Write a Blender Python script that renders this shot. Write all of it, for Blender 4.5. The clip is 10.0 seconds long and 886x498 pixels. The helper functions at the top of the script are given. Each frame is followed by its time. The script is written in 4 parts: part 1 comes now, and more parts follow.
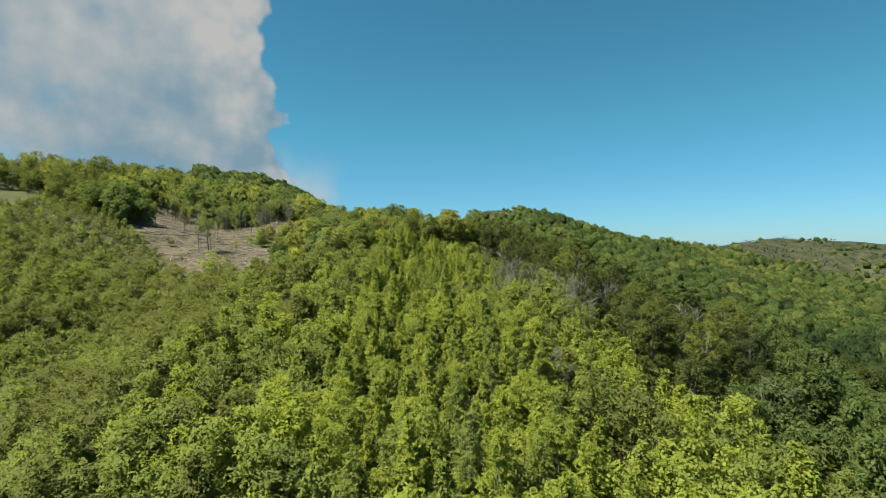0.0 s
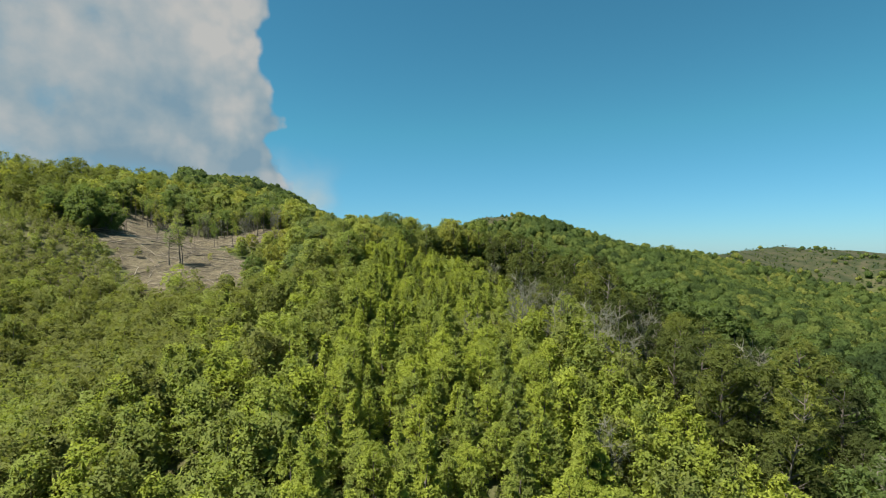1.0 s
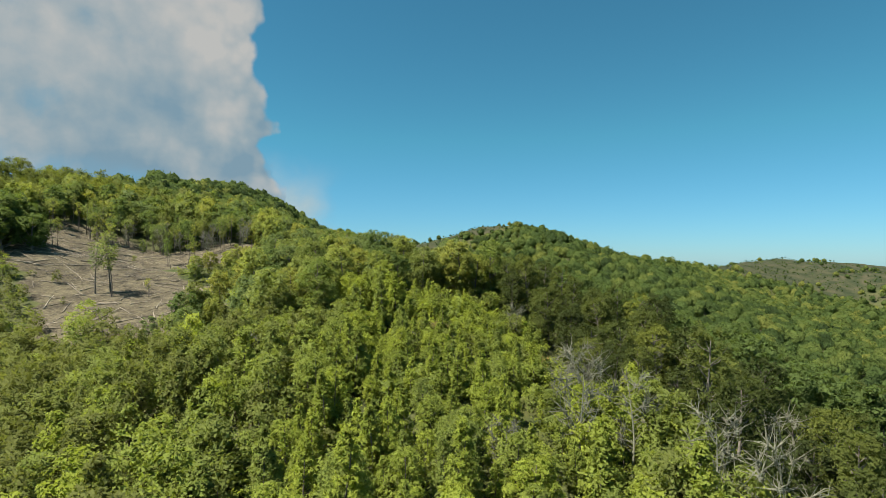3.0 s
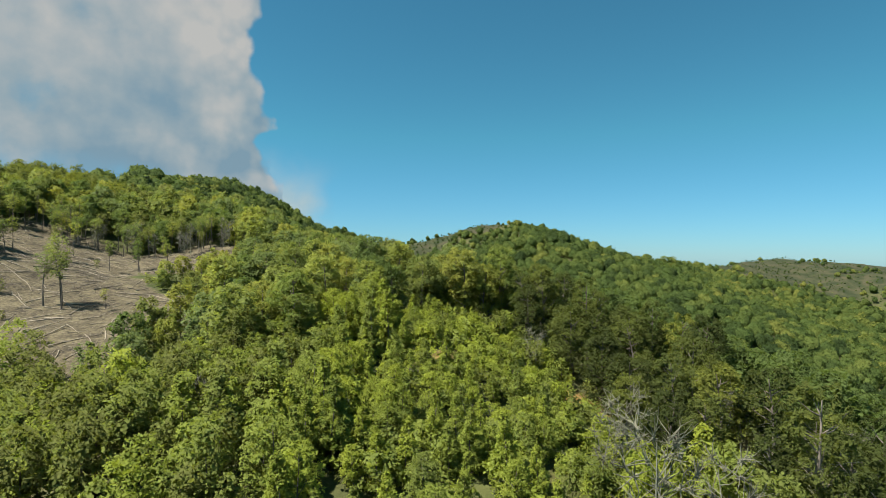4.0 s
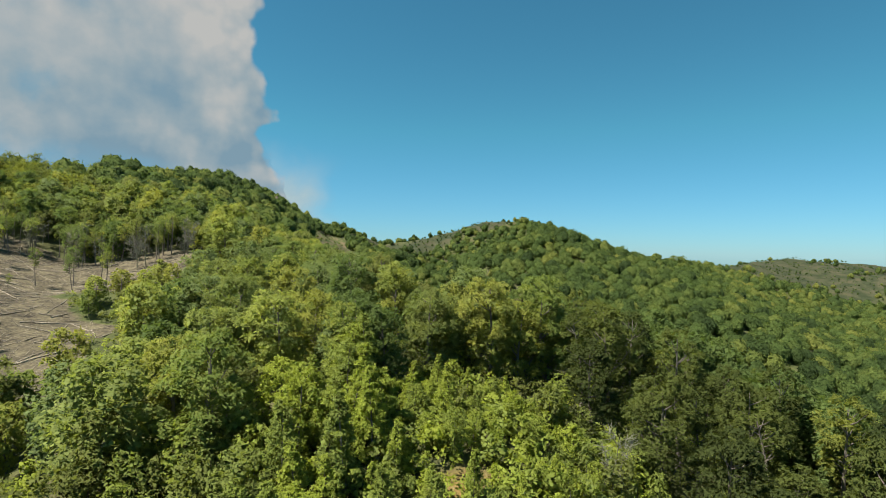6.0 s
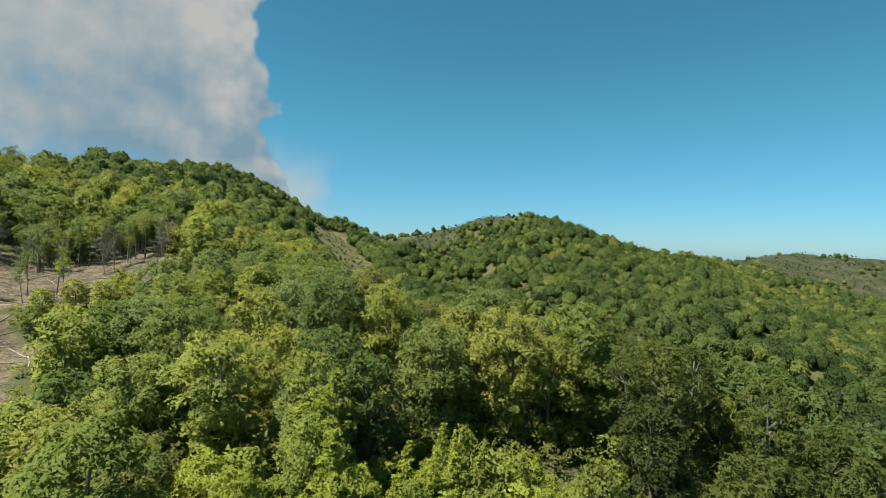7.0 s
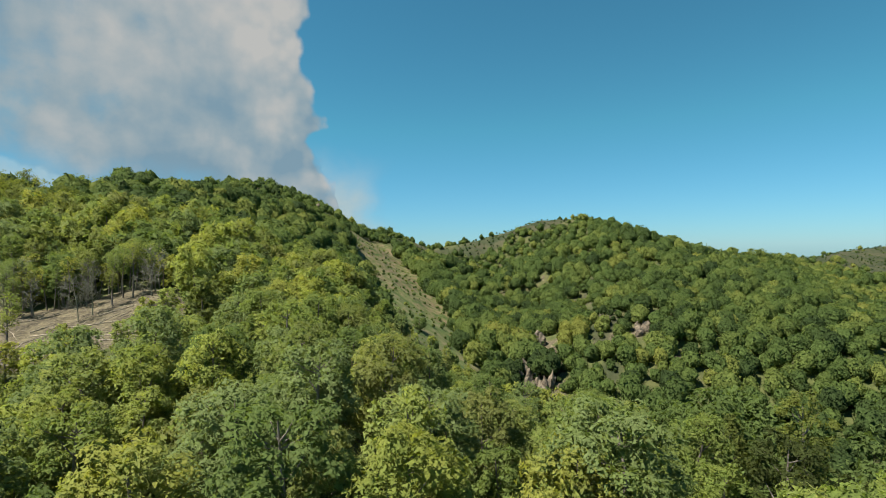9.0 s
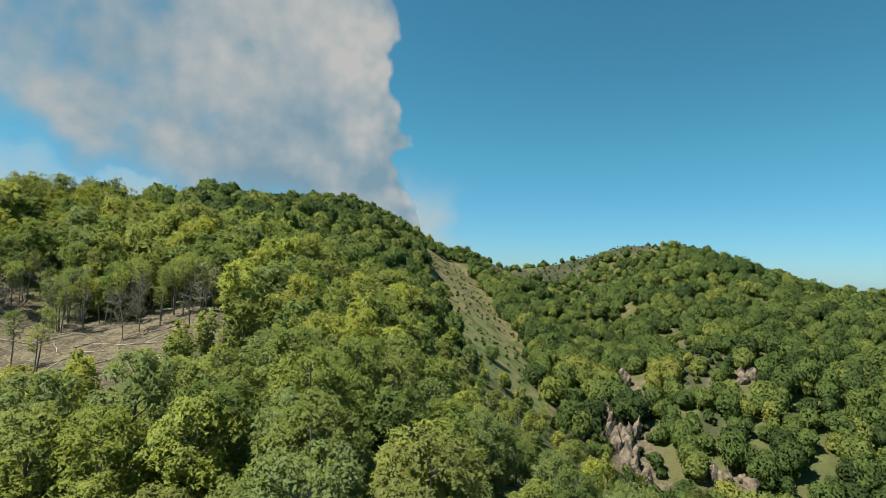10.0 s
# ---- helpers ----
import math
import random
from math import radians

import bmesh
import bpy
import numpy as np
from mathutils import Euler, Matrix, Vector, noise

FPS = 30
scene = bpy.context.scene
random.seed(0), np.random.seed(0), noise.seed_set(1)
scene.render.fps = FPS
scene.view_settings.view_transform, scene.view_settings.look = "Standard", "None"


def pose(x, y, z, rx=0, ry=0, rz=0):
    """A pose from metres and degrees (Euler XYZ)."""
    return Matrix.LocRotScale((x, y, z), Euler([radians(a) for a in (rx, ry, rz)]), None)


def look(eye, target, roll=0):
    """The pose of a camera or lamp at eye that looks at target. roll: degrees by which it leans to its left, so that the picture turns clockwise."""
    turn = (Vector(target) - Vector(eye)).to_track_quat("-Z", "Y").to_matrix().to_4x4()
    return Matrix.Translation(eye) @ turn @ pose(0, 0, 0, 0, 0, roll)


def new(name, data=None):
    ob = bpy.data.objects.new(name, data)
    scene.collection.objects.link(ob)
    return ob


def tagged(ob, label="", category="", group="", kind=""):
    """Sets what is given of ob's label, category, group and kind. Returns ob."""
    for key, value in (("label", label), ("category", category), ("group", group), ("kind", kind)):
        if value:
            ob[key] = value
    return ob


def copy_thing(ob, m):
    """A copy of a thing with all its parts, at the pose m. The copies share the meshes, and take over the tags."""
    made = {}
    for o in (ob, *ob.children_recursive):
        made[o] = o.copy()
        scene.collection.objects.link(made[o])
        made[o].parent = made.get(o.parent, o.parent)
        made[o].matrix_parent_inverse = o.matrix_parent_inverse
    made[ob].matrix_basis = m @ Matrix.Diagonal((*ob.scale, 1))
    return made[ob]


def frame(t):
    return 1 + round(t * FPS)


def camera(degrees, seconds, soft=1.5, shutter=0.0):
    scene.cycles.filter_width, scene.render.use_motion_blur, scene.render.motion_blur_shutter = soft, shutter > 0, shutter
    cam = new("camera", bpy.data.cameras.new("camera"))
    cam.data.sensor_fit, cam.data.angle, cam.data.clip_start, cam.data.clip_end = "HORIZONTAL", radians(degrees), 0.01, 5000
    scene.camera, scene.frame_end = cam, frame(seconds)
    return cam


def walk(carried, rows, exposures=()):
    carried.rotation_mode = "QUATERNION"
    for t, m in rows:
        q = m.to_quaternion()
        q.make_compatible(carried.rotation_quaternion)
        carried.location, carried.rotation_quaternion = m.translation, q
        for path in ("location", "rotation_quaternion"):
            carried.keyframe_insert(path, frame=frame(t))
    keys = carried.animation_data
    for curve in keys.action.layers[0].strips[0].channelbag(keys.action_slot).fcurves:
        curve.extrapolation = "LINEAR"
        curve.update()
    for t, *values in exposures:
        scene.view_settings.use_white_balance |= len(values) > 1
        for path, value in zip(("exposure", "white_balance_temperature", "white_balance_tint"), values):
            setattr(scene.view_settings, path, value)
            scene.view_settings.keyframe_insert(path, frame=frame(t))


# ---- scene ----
cam = camera(80.0, 10.0, soft=0.7)
PATH = [
    (0, (6.504, -7.653, 1.647), (6.316, -5.662, 1.639), -0.9),
    (0.5, (5.388, -0.394, 2.664), (5.207, 1.598, 2.66), -0.7),
    (1, (4.35, 7.238, 3.665), (4.175, 9.231, 3.677), -0.5),
    (1.5, (3.386, 14.141, 4.677), (3.217, 16.133, 4.711), -0.3),
    (2, (2.339, 21.138, 5.759), (2.177, 23.131, 5.805), -0.2),
    (2.5, (1.425, 27.202, 6.811), (1.27, 29.196, 6.854), -0.1),
    (2.7, (1.082, 29.646, 7.201), (0.929, 31.64, 7.242), -0.0),
    (3.8, (-0.589, 43.854, 9.084), (-0.73, 45.849, 9.115), 0.1),
    (4, (-1.084, 46.51, 9.564), (-1.224, 48.505, 9.593), 0.3),
    (4.5, (-1.978, 52.793, 10.487), (-2.122, 54.788, 10.52), 0.6),
    (5, (-2.919, 59.382, 11.397), (-3.07, 61.376, 11.43), 0.9),
    (5.5, (-3.617, 65.012, 12.2), (-3.769, 67.006, 12.226), 0.9),
    (5.7, (-3.952, 67.197, 12.611), (-4.098, 69.192, 12.629), 0.8),
    (6.8, (-5.084, 80.964, 15.203), (-5.24, 82.958, 15.191), 1.3),
    (7, (-5.47, 83.348, 15.438), (-5.629, 85.341, 15.42), 1.0),
    (7.5, (-6.16, 89.22, 16.225), (-6.342, 91.212, 16.195), 0.5),
    (8, (-6.838, 95.349, 16.988), (-7.052, 97.337, 16.951), -0.2),
    (8.5, (-7.558, 101.08, 17.678), (-7.814, 103.063, 17.648), -0.9),
    (9, (-8.571, 107.482, 18.339), (-8.909, 109.453, 18.343), -1.1),
    (9.5, (-9.468, 113.32, 19.051), (-9.93, 115.265, 19.094), -0.3),
    (10, (-10.556, 119.477, 19.856), (-11.18, 121.376, 19.93), 1.7),
]
walk(cam, [(t, look(eye, target, roll)) for t, eye, target, roll in PATH], [(0, 1.1), (10, 1.1)])

# ---- light ----
SUN_EL, SUN_AZ = 61.0, -116.0          # degrees above the horizon; degrees from +y towards +x
world = bpy.data.worlds.new("world")
scene.world = world
world.use_nodes = True
wn, wl = world.node_tree.nodes, world.node_tree.links
sky = wn.new("ShaderNodeTexSky")
sky.sky_type, sky.sun_disc = "NISHITA", False
sky.sun_elevation, sky.sun_rotation = radians(SUN_EL), radians(SUN_AZ)
sky.altitude, sky.air_density, sky.dust_density, sky.ozone_density = 900, 1.0, 0.15, 2.0
tint, grade, sep = wn.new("ShaderNodeMix"), wn.new("ShaderNodeMix"), wn.new("ShaderNodeSeparateXYZ")
tint.data_type, tint.blend_type, grade.data_type = "RGBA", "MULTIPLY", "RGBA"
wl.new(wn.new("ShaderNodeTexCoord").outputs["Generated"], sep.inputs[0])
rise = wn.new("ShaderNodeMapRange")
rise.inputs[2].default_value = 0.22
wl.new(sep.outputs[2], rise.inputs[0])
wl.new(rise.outputs[0], grade.inputs[0])
grade.inputs[6].default_value, grade.inputs[7].default_value = (0.44, 0.76, 1.08, 1), (0.43, 1.08, 1.02, 1)
wl.new(grade.outputs[2], tint.inputs[7])
tint.inputs[0].default_value = 1.0
wl.new(sky.outputs[0], tint.inputs[6])
wl.new(tint.outputs[2], wn["Background"].inputs[0])
wn["Background"].inputs[1].default_value = 0.05
lamp = bpy.data.lights.new("sun", "SUN")
lamp.energy, lamp.angle, lamp.color = 5.0, radians(0.6), (1.0, 0.95, 0.86)
sun = new("sun", lamp)
sun_way = Vector((math.sin(radians(SUN_AZ)) * math.cos(radians(SUN_EL)), math.cos(radians(SUN_AZ)) * math.cos(radians(SUN_EL)), math.sin(radians(SUN_EL))))
sun.matrix_world = look(sun_way * 300, (0, 0, 0))


# ---- materials ----
def material(name):
    m = bpy.data.materials.new(name)
    m.use_nodes = True
    nt = m.node_tree
    nt.nodes.clear()
    return m, nt, nt.nodes.new("ShaderNodeOutputMaterial")


def node(nt, kind, **inputs):
    n = nt.nodes.new(kind)
    for key, value in inputs.items():
        sock = n.inputs[int(key[1:])] if key[0] == "i" and key[1:].isdigit() else n.inputs[key]
        if isinstance(value, bpy.types.NodeSocket):
            nt.links.new(value, sock)
        else:
            sock.default_value = value
    return n


def maths(nt, op, a, b=0.0, c=None):
    n = nt.nodes.new("ShaderNodeMath")
    n.operation = op
    for i, v in enumerate((a, b) if c is None else (a, b, c)):
        if isinstance(v, bpy.types.NodeSocket):
            nt.links.new(v, n.inputs[i])
        else:
            n.inputs[i].default_value = v
    return n.outputs[0]


def ramp(nt, fac, stops):
    n = nt.nodes.new("ShaderNodeValToRGB")
    while len(n.color_ramp.elements) < len(stops):
        n.color_ramp.elements.new(0.5)
    for e, (p, c) in zip(n.color_ramp.elements, stops):
        e.position, e.color = p, (*c, 1) if len(c) == 3 else c
    nt.links.new(fac, n.inputs[0])
    return n.outputs[0]


def mix(nt, fac, a, b, blend="MIX"):
    n = nt.nodes.new("ShaderNodeMix")
    n.data_type, n.blend_type = "RGBA", blend
    for sock, v in ((n.inputs[0], fac), (n.inputs[6], a), (n.inputs[7], b)):
        if isinstance(v, bpy.types.NodeSocket):
            nt.links.new(v, sock)
        else:
            sock.default_value = (*v, 1) if isinstance(v, tuple) else v
    return n.outputs[2]


def step(nt, v, lo, hi):
    n = nt.nodes.new("ShaderNodeMapRange")
    n.interpolation_type = "SMOOTHSTEP"
    nt.links.new(v, n.inputs[0])
    n.inputs[1].default_value, n.inputs[2].default_value = lo, hi
    return n.outputs[0]


def noise_tex(nt, vec, scale, detail=4, rough=0.55):
    return node(nt, "ShaderNodeTexNoise", Vector=vec, Scale=scale, Detail=detail, Roughness=rough)


def leaf_material(name, stops, joined=False, translucent=0.46, grain=8.0, gap=0.0, ruffle=1.0, spread=0.56):
    """Leaves: the tone goes from tree to tree, and a little from leaf to leaf."""
    m, nt, out = material(name)
    geo = node(nt, "ShaderNodeNewGeometry")
    if joined:
        tone = node(nt, "ShaderNodeAttribute")
        tone.attribute_name = "tone"
        tone = tone.outputs["Fac"]
    else:
        tone = maths(nt, "MULTIPLY_ADD", node(nt, "ShaderNodeObjectInfo").outputs["Random"], spread, 0.5 - spread / 2)
    patch = noise_tex(nt, geo.outputs["Position"], 0.55, 2).outputs[0]
    fac = maths(nt, "ADD", tone, maths(nt, "MULTIPLY", maths(nt, "SUBTRACT", patch, 0.5), 0.22))
    col = ramp(nt, fac, stops)
    island = maths(nt, "MULTIPLY_ADD", geo.outputs["Random Per Island"], 0.2 if joined else 0.26, 0.9 if joined else 0.87)
    col = mix(nt, 1.0, col, node(nt, "ShaderNodeCombineColor", Red=island, Green=island, Blue=island).outputs[0], "MULTIPLY")
    cells = node(nt, "ShaderNodeTexVoronoi", Vector=geo.outputs["Position"], Scale=grain)
    cell = node(nt, "ShaderNodeSeparateColor", Color=cells.outputs["Color"])
    shade = maths(nt, "MULTIPLY_ADD", cell.outputs[0], 0.44, 0.8)
    col = mix(nt, 1.0, col, node(nt, "ShaderNodeCombineColor", Red=shade, Green=shade, Blue=shade).outputs[0], "MULTIPLY")
    tip = node(nt, "ShaderNodeVectorMath", i0=cells.outputs["Color"], i1=(0.5, 0.5, 0.5))
    tip.operation = "SUBTRACT"
    tip = node(nt, "ShaderNodeVectorMath", i0=tip.outputs[0], i1=(ruffle, ruffle, ruffle), i2=geo.outputs["Normal"])
    tip.operation = "MULTIPLY_ADD"
    tip = node(nt, "ShaderNodeVectorMath", i0=tip.outputs[0])
    tip.operation = "NORMALIZE"
    dif = node(nt, "ShaderNodeBsdfPrincipled")
    nt.links.new(col, dif.inputs["Base Color"])
    nt.links.new(tip.outputs[0], dif.inputs["Normal"])
    dif.inputs["Roughness"].default_value = 0.7
    dif.inputs["Specular IOR Level"].default_value = 0.04
    warm = mix(nt, 1.0, col, (1.1, 1.12, 0.62), "MULTIPLY")
    tr = node(nt, "ShaderNodeBsdfTranslucent", Color=warm)
    sh = node(nt, "ShaderNodeMixShader", i0=translucent, i1=dif.outputs[0], i2=tr.outputs[0])
    if gap:                                          # a spray is many small leaves with air between them
        hole = maths(nt, "GREATER_THAN", cells.outputs["Distance"], gap)
        clear_ = node(nt, "ShaderNodeBsdfTransparent")
        sh = node(nt, "ShaderNodeMixShader", i0=hole, i1=sh.outputs[0], i2=clear_.outputs[0])
    nt.links.new(sh.outputs[0], out.inputs[0])
    return m


YOUNG = [(0.0, (0.14, 0.154, 0.045)), (0.25, (0.177, 0.214, 0.053)), (0.6, (0.252, 0.294, 0.047)), (1.0, (0.277, 0.314, 0.055))]
BEECH = [(0.0, (0.092, 0.128, 0.039)), (0.16, (0.105, 0.145, 0.042)), (0.28, (0.16, 0.2, 0.078)), (0.4, (0.131, 0.172, 0.045)), (0.54, (0.163, 0.174, 0.056)),
         (0.66, (0.149, 0.195, 0.048)), (0.8, (0.248, 0.252, 0.053)), (0.9, (0.179, 0.215, 0.065)), (1.0, (0.275, 0.302, 0.059))]
# a darker copy of the beech greens, with the eastern slopes' shade mixed in
DEEP_SHADED = [(0.0, (0.044, 0.056, 0.019)), (0.4, (0.074, 0.092, 0.027)), (0.75, (0.11, 0.129, 0.032)), (1.0, (0.181, 0.196, 0.041))]
HILL = [(0.0, (0.044, 0.068, 0.023)), (0.4, (0.085, 0.124, 0.034)), (0.75, (0.139, 0.171, 0.043)), (1.0, (0.202, 0.213, 0.049))]
m_young, m_young_far = leaf_material("young_leaves", YOUNG, grain=8.5, gap=0.53), leaf_material("young_leaves_joined", YOUNG, True, grain=4.5, gap=0.5)
m_beech, m_beech_far = leaf_material("beech_leaves", BEECH, grain=8.5, gap=0.6, spread=0.95), leaf_material("beech_leaves_joined", BEECH, True, grain=4, gap=0.56)
m_deep_shaded = leaf_material("deep_green_shaded_leaves", DEEP_SHADED, grain=8.5, gap=0.58, spread=0.9)
m_deep_shaded_far = leaf_material("deep_green_shaded_leaves_joined", DEEP_SHADED, True, grain=4, gap=0.5)
m_hill = leaf_material("hill_leaves", HILL, True, 0.4, 2.2, ruffle=1.9)
m_dark_leaf = leaf_material("dark_leaves", [(0.0, (0.085, 0.12, 0.035)), (1.0, (0.15, 0.195, 0.05))], grain=6)
m_dark = leaf_material("dark_needles", [(0.0, (0.085, 0.09, 0.042)), (1.0, (0.135, 0.13, 0.06))], False, 0.3)


def bark_material(name, dark, light, scale=6.0):
    m, nt, out = material(name)
    pos = node(nt, "ShaderNodeTexCoord").outputs["Object"]
    stretched = node(nt, "ShaderNodeMapping", Vector=pos, Scale=(1, 1, 0.25)).outputs[0]
    n1 = noise_tex(nt, stretched, scale, 6, 0.65)
    col = ramp(nt, n1.outputs[0], [(0.3, dark), (0.7, light)])
    rnd = maths(nt, "MULTIPLY_ADD", node(nt, "ShaderNodeObjectInfo").outputs["Random"], 0.5, 0.75)
    col = mix(nt, 1.0, col, node(nt, "ShaderNodeCombineColor", Red=rnd, Green=rnd, Blue=rnd).outputs[0], "MULTIPLY")
    bs = node(nt, "ShaderNodeBsdfPrincipled")
    nt.links.new(col, bs.inputs["Base Color"])
    bs.inputs["Roughness"].default_value = 0.9
    bump = node(nt, "ShaderNodeBump", Height=n1.outputs[0], Strength=0.6, Distance=0.03)
    nt.links.new(bump.outputs[0], bs.inputs["Normal"])
    nt.links.new(bs.outputs[0], out.inputs[0])
    return m


m_bark = bark_material("bark", (0.07, 0.055, 0.042), (0.20, 0.17, 0.14))
m_pale = bark_material("pale_bark", (0.10, 0.098, 0.062), (0.235, 0.225, 0.155))
m_wood = bark_material("weathered_wood", (0.13, 0.10, 0.07), (0.36, 0.31, 0.225))


def ground_material():
    m, nt, out = material("hillside_ground")
    pos = node(nt, "ShaderNodeNewGeometry").outputs["Position"]

    def attr(name):
        a = node(nt, "ShaderNodeAttribute")
        a.attribute_name = name
        return a.outputs["Fac"]
    big, mid, fine = noise_tex(nt, pos, 0.02, 4), noise_tex(nt, pos, 0.22, 6), noise_tex(nt, pos, 2.2, 6, 0.7)
    litter = ramp(nt, fine.outputs[0], [(0.3, (0.05, 0.048, 0.02)), (0.55, (0.085, 0.082, 0.034)), (0.75, (0.15, 0.12, 0.065))])
    scrub = ramp(nt, mid.outputs[0], [(0.35, (0.045, 0.06, 0.018)), (0.65, (0.085, 0.095, 0.03))])
    col = mix(nt, step(nt, big.outputs[0], 0.35, 0.65), litter, scrub)
    grass = ramp(nt, mid.outputs[0], [(0.36, (0.056, 0.082, 0.022)), (0.46, (0.098, 0.104, 0.036)), (0.54, (0.135, 0.11, 0.056)), (0.66, (0.155, 0.118, 0.068))])
    grass = mix(nt, 0.75, grass, ramp(nt, fine.outputs[0], [(0.35, (0.25, 0.28, 0.22)), (0.5, (0.5, 0.5, 0.5)), (0.7, (0.72, 0.68, 0.64))]), "OVERLAY")
    green = ramp(nt, mid.outputs[0], [(0.35, (0.05, 0.085, 0.022)), (0.5, (0.085, 0.12, 0.035)), (0.66, (0.14, 0.14, 0.06))])
    grass = mix(nt, maths(nt, "MULTIPLY", attr("fresh"), 0.5), grass, green)
    gm = step(nt, maths(nt, "ADD", attr("grass"), maths(nt, "MULTIPLY", maths(nt, "SUBTRACT", mid.outputs[0], 0.5), 0.7)), 0.35, 0.6)
    col = mix(nt, gm, col, grass)
    soil_mix = maths(nt, "ADD", maths(nt, "MULTIPLY", fine.outputs[0], 0.55), maths(nt, "MULTIPLY", noise_tex(nt, pos, 0.4, 6, 0.65).outputs[0], 0.45))
    soil = ramp(nt, soil_mix, [(0.36, (0.026, 0.022, 0.016)), (0.45, (0.064, 0.053, 0.035)), (0.53, (0.116, 0.098, 0.059)), (0.62, (0.178, 0.15, 0.09)), (0.7, (0.1, 0.108, 0.042))])
    sm = step(nt, maths(nt, "ADD", attr("soil"), maths(nt, "MULTIPLY", maths(nt, "SUBTRACT", mid.outputs[0], 0.5), 0.8)), 0.38, 0.58)
    col = mix(nt, sm, col, soil)
    moor = ramp(nt, noise_tex(nt, pos, 0.05, 6, 0.65).outputs[0], [(0.38, (0.024, 0.034, 0.014)), (0.5, (0.044, 0.048, 0.022)), (0.62, (0.066, 0.06, 0.034))])
    col = mix(nt, step(nt, attr("heath"), 0.2, 0.7), col, moor)
    rust = ramp(nt, fine.outputs[0], [(0.3, (0.16, 0.09, 0.03)), (0.5, (0.36, 0.21, 0.06)), (0.7, (0.40, 0.29, 0.12))])
    col = mix(nt, attr("rust"), col, rust)
    bs = node(nt, "ShaderNodeBsdfPrincipled")
    nt.links.new(col, bs.inputs["Base Color"])
    bs.inputs["Roughness"].default_value = 0.95
    bs.inputs["Specular IOR Level"].default_value = 0.15
    h = maths(nt, "ADD", maths(nt, "MULTIPLY", mid.outputs[0], 1.0), maths(nt, "MULTIPLY", fine.outputs[0], 0.35))
    nt.links.new(node(nt, "ShaderNodeBump", Height=h, Strength=0.8, Distance=0.5).outputs[0], bs.inputs["Normal"])
    nt.links.new(bs.outputs[0], out.inputs[0])
    return m


m_ground = ground_material()


# ---- the lie of the land ----
# Each ridge: its crest line (x, y, height), and for its left and its right side the slope near the crest,
# the slope further down, and the distance at which one turns into the other.
RIDGES = [
    ([(12, -260, -95), (8, -100, -52), (4, -20, -25), (0, 40, -14.5), (-6, 80, -7.5), (-9, 114, -0.5), (-16, 128, 1.5)], (0.13, 0.45, 26), (0.2, 0.52, 32)),
    ([(-16, 128, 1.5), (-22, 141, 3), (-60, 173, 8.5), (-100, 222, 20), (-162, 318, 42.5), (-230, 480, 71), (-290, 635, 87), (-340, 780, 80)], (0.3, 0.5, 18), (0.2, 0.64, 25)),
    ([(-162, 318, 42.5), (-165, 230, 34.5), (-176, 150, 29.5), (-188, 60, 17), (-205, -80, -12), (-220, -250, -40)], (0.3, 0.4, 60), (0.2, 0.42, 86)),
    ([(-150, 645, 24), (-125, 550, 12), (-72, 442, -9), (-30, 352, -23), (0, 300, -46), (20, 250, -70)], (0.25, 0.3, 20), (0.35, 0.5, 20)),
    ([(-290, 635, 88), (-210, 645, 45), (-118, 655, 16), (-60, 690, 31), (0, 715, 46), (33, 722, 50), (104, 755, 26), (180, 810, 9), (284, 890, -7), (376, 1005, -8), (480, 1090, -4), (620, 1215, 7), (800, 1300, 2), (1100, 1500, -10)],
     (0.3, 0.35, 60), (0.3, 0.35, 60)),
    ([(33, 722, 50), (62, 560, 26), (79, 440, 2), (42, 378, -9), (34, 345, -20), (20, 300, -45), (10, 262, -68)], (0.3, 0.5, 30), (0.3, 0.45, 40)),
    ([(130, 772, 20), (125, 560, 5), (118, 372, -18), (126, 318, -38), (132, 265, -58), (140, 190, -82)], (0.3, 0.4, 40), (0.25, 0.35, 50)),
    ([(284, 890, -7), (240, 620, -42), (190, 414, -64), (210, 300, -84), (235, 190, -100)], (0.25, 0.3, 50), (0.2, 0.3, 50)),
    ([(400, 1010, -8), (430, 760, -58), (400, 450, -92), (380, 240, -106)], (0.2, 0.25, 50), (0.2, 0.25, 50)),
    ([(620, 1215, 7), (800, 960, -34), (900, 650, -80)], (0.2, 0.25, 80), (0.2, 0.25, 80)),
]


def wavy(X, Y, size, seed):
    """A smooth up and down of about -1 to 1, from a few crossing waves."""
    r = np.random.RandomState(seed)
    z = np.zeros_like(X)
    for k in range(7):
        a, f = r.uniform(0, 2 * np.pi), r.uniform(0.6, 1.7) / size
        z += np.sin(2 * np.pi * f * (X * np.cos(a) + Y * np.sin(a)) + r.uniform(0, 6.28) + 1.3 * np.sin(2 * np.pi * f * 0.6 * (X * np.sin(a) - Y * np.cos(a))))
    return z / 3.2


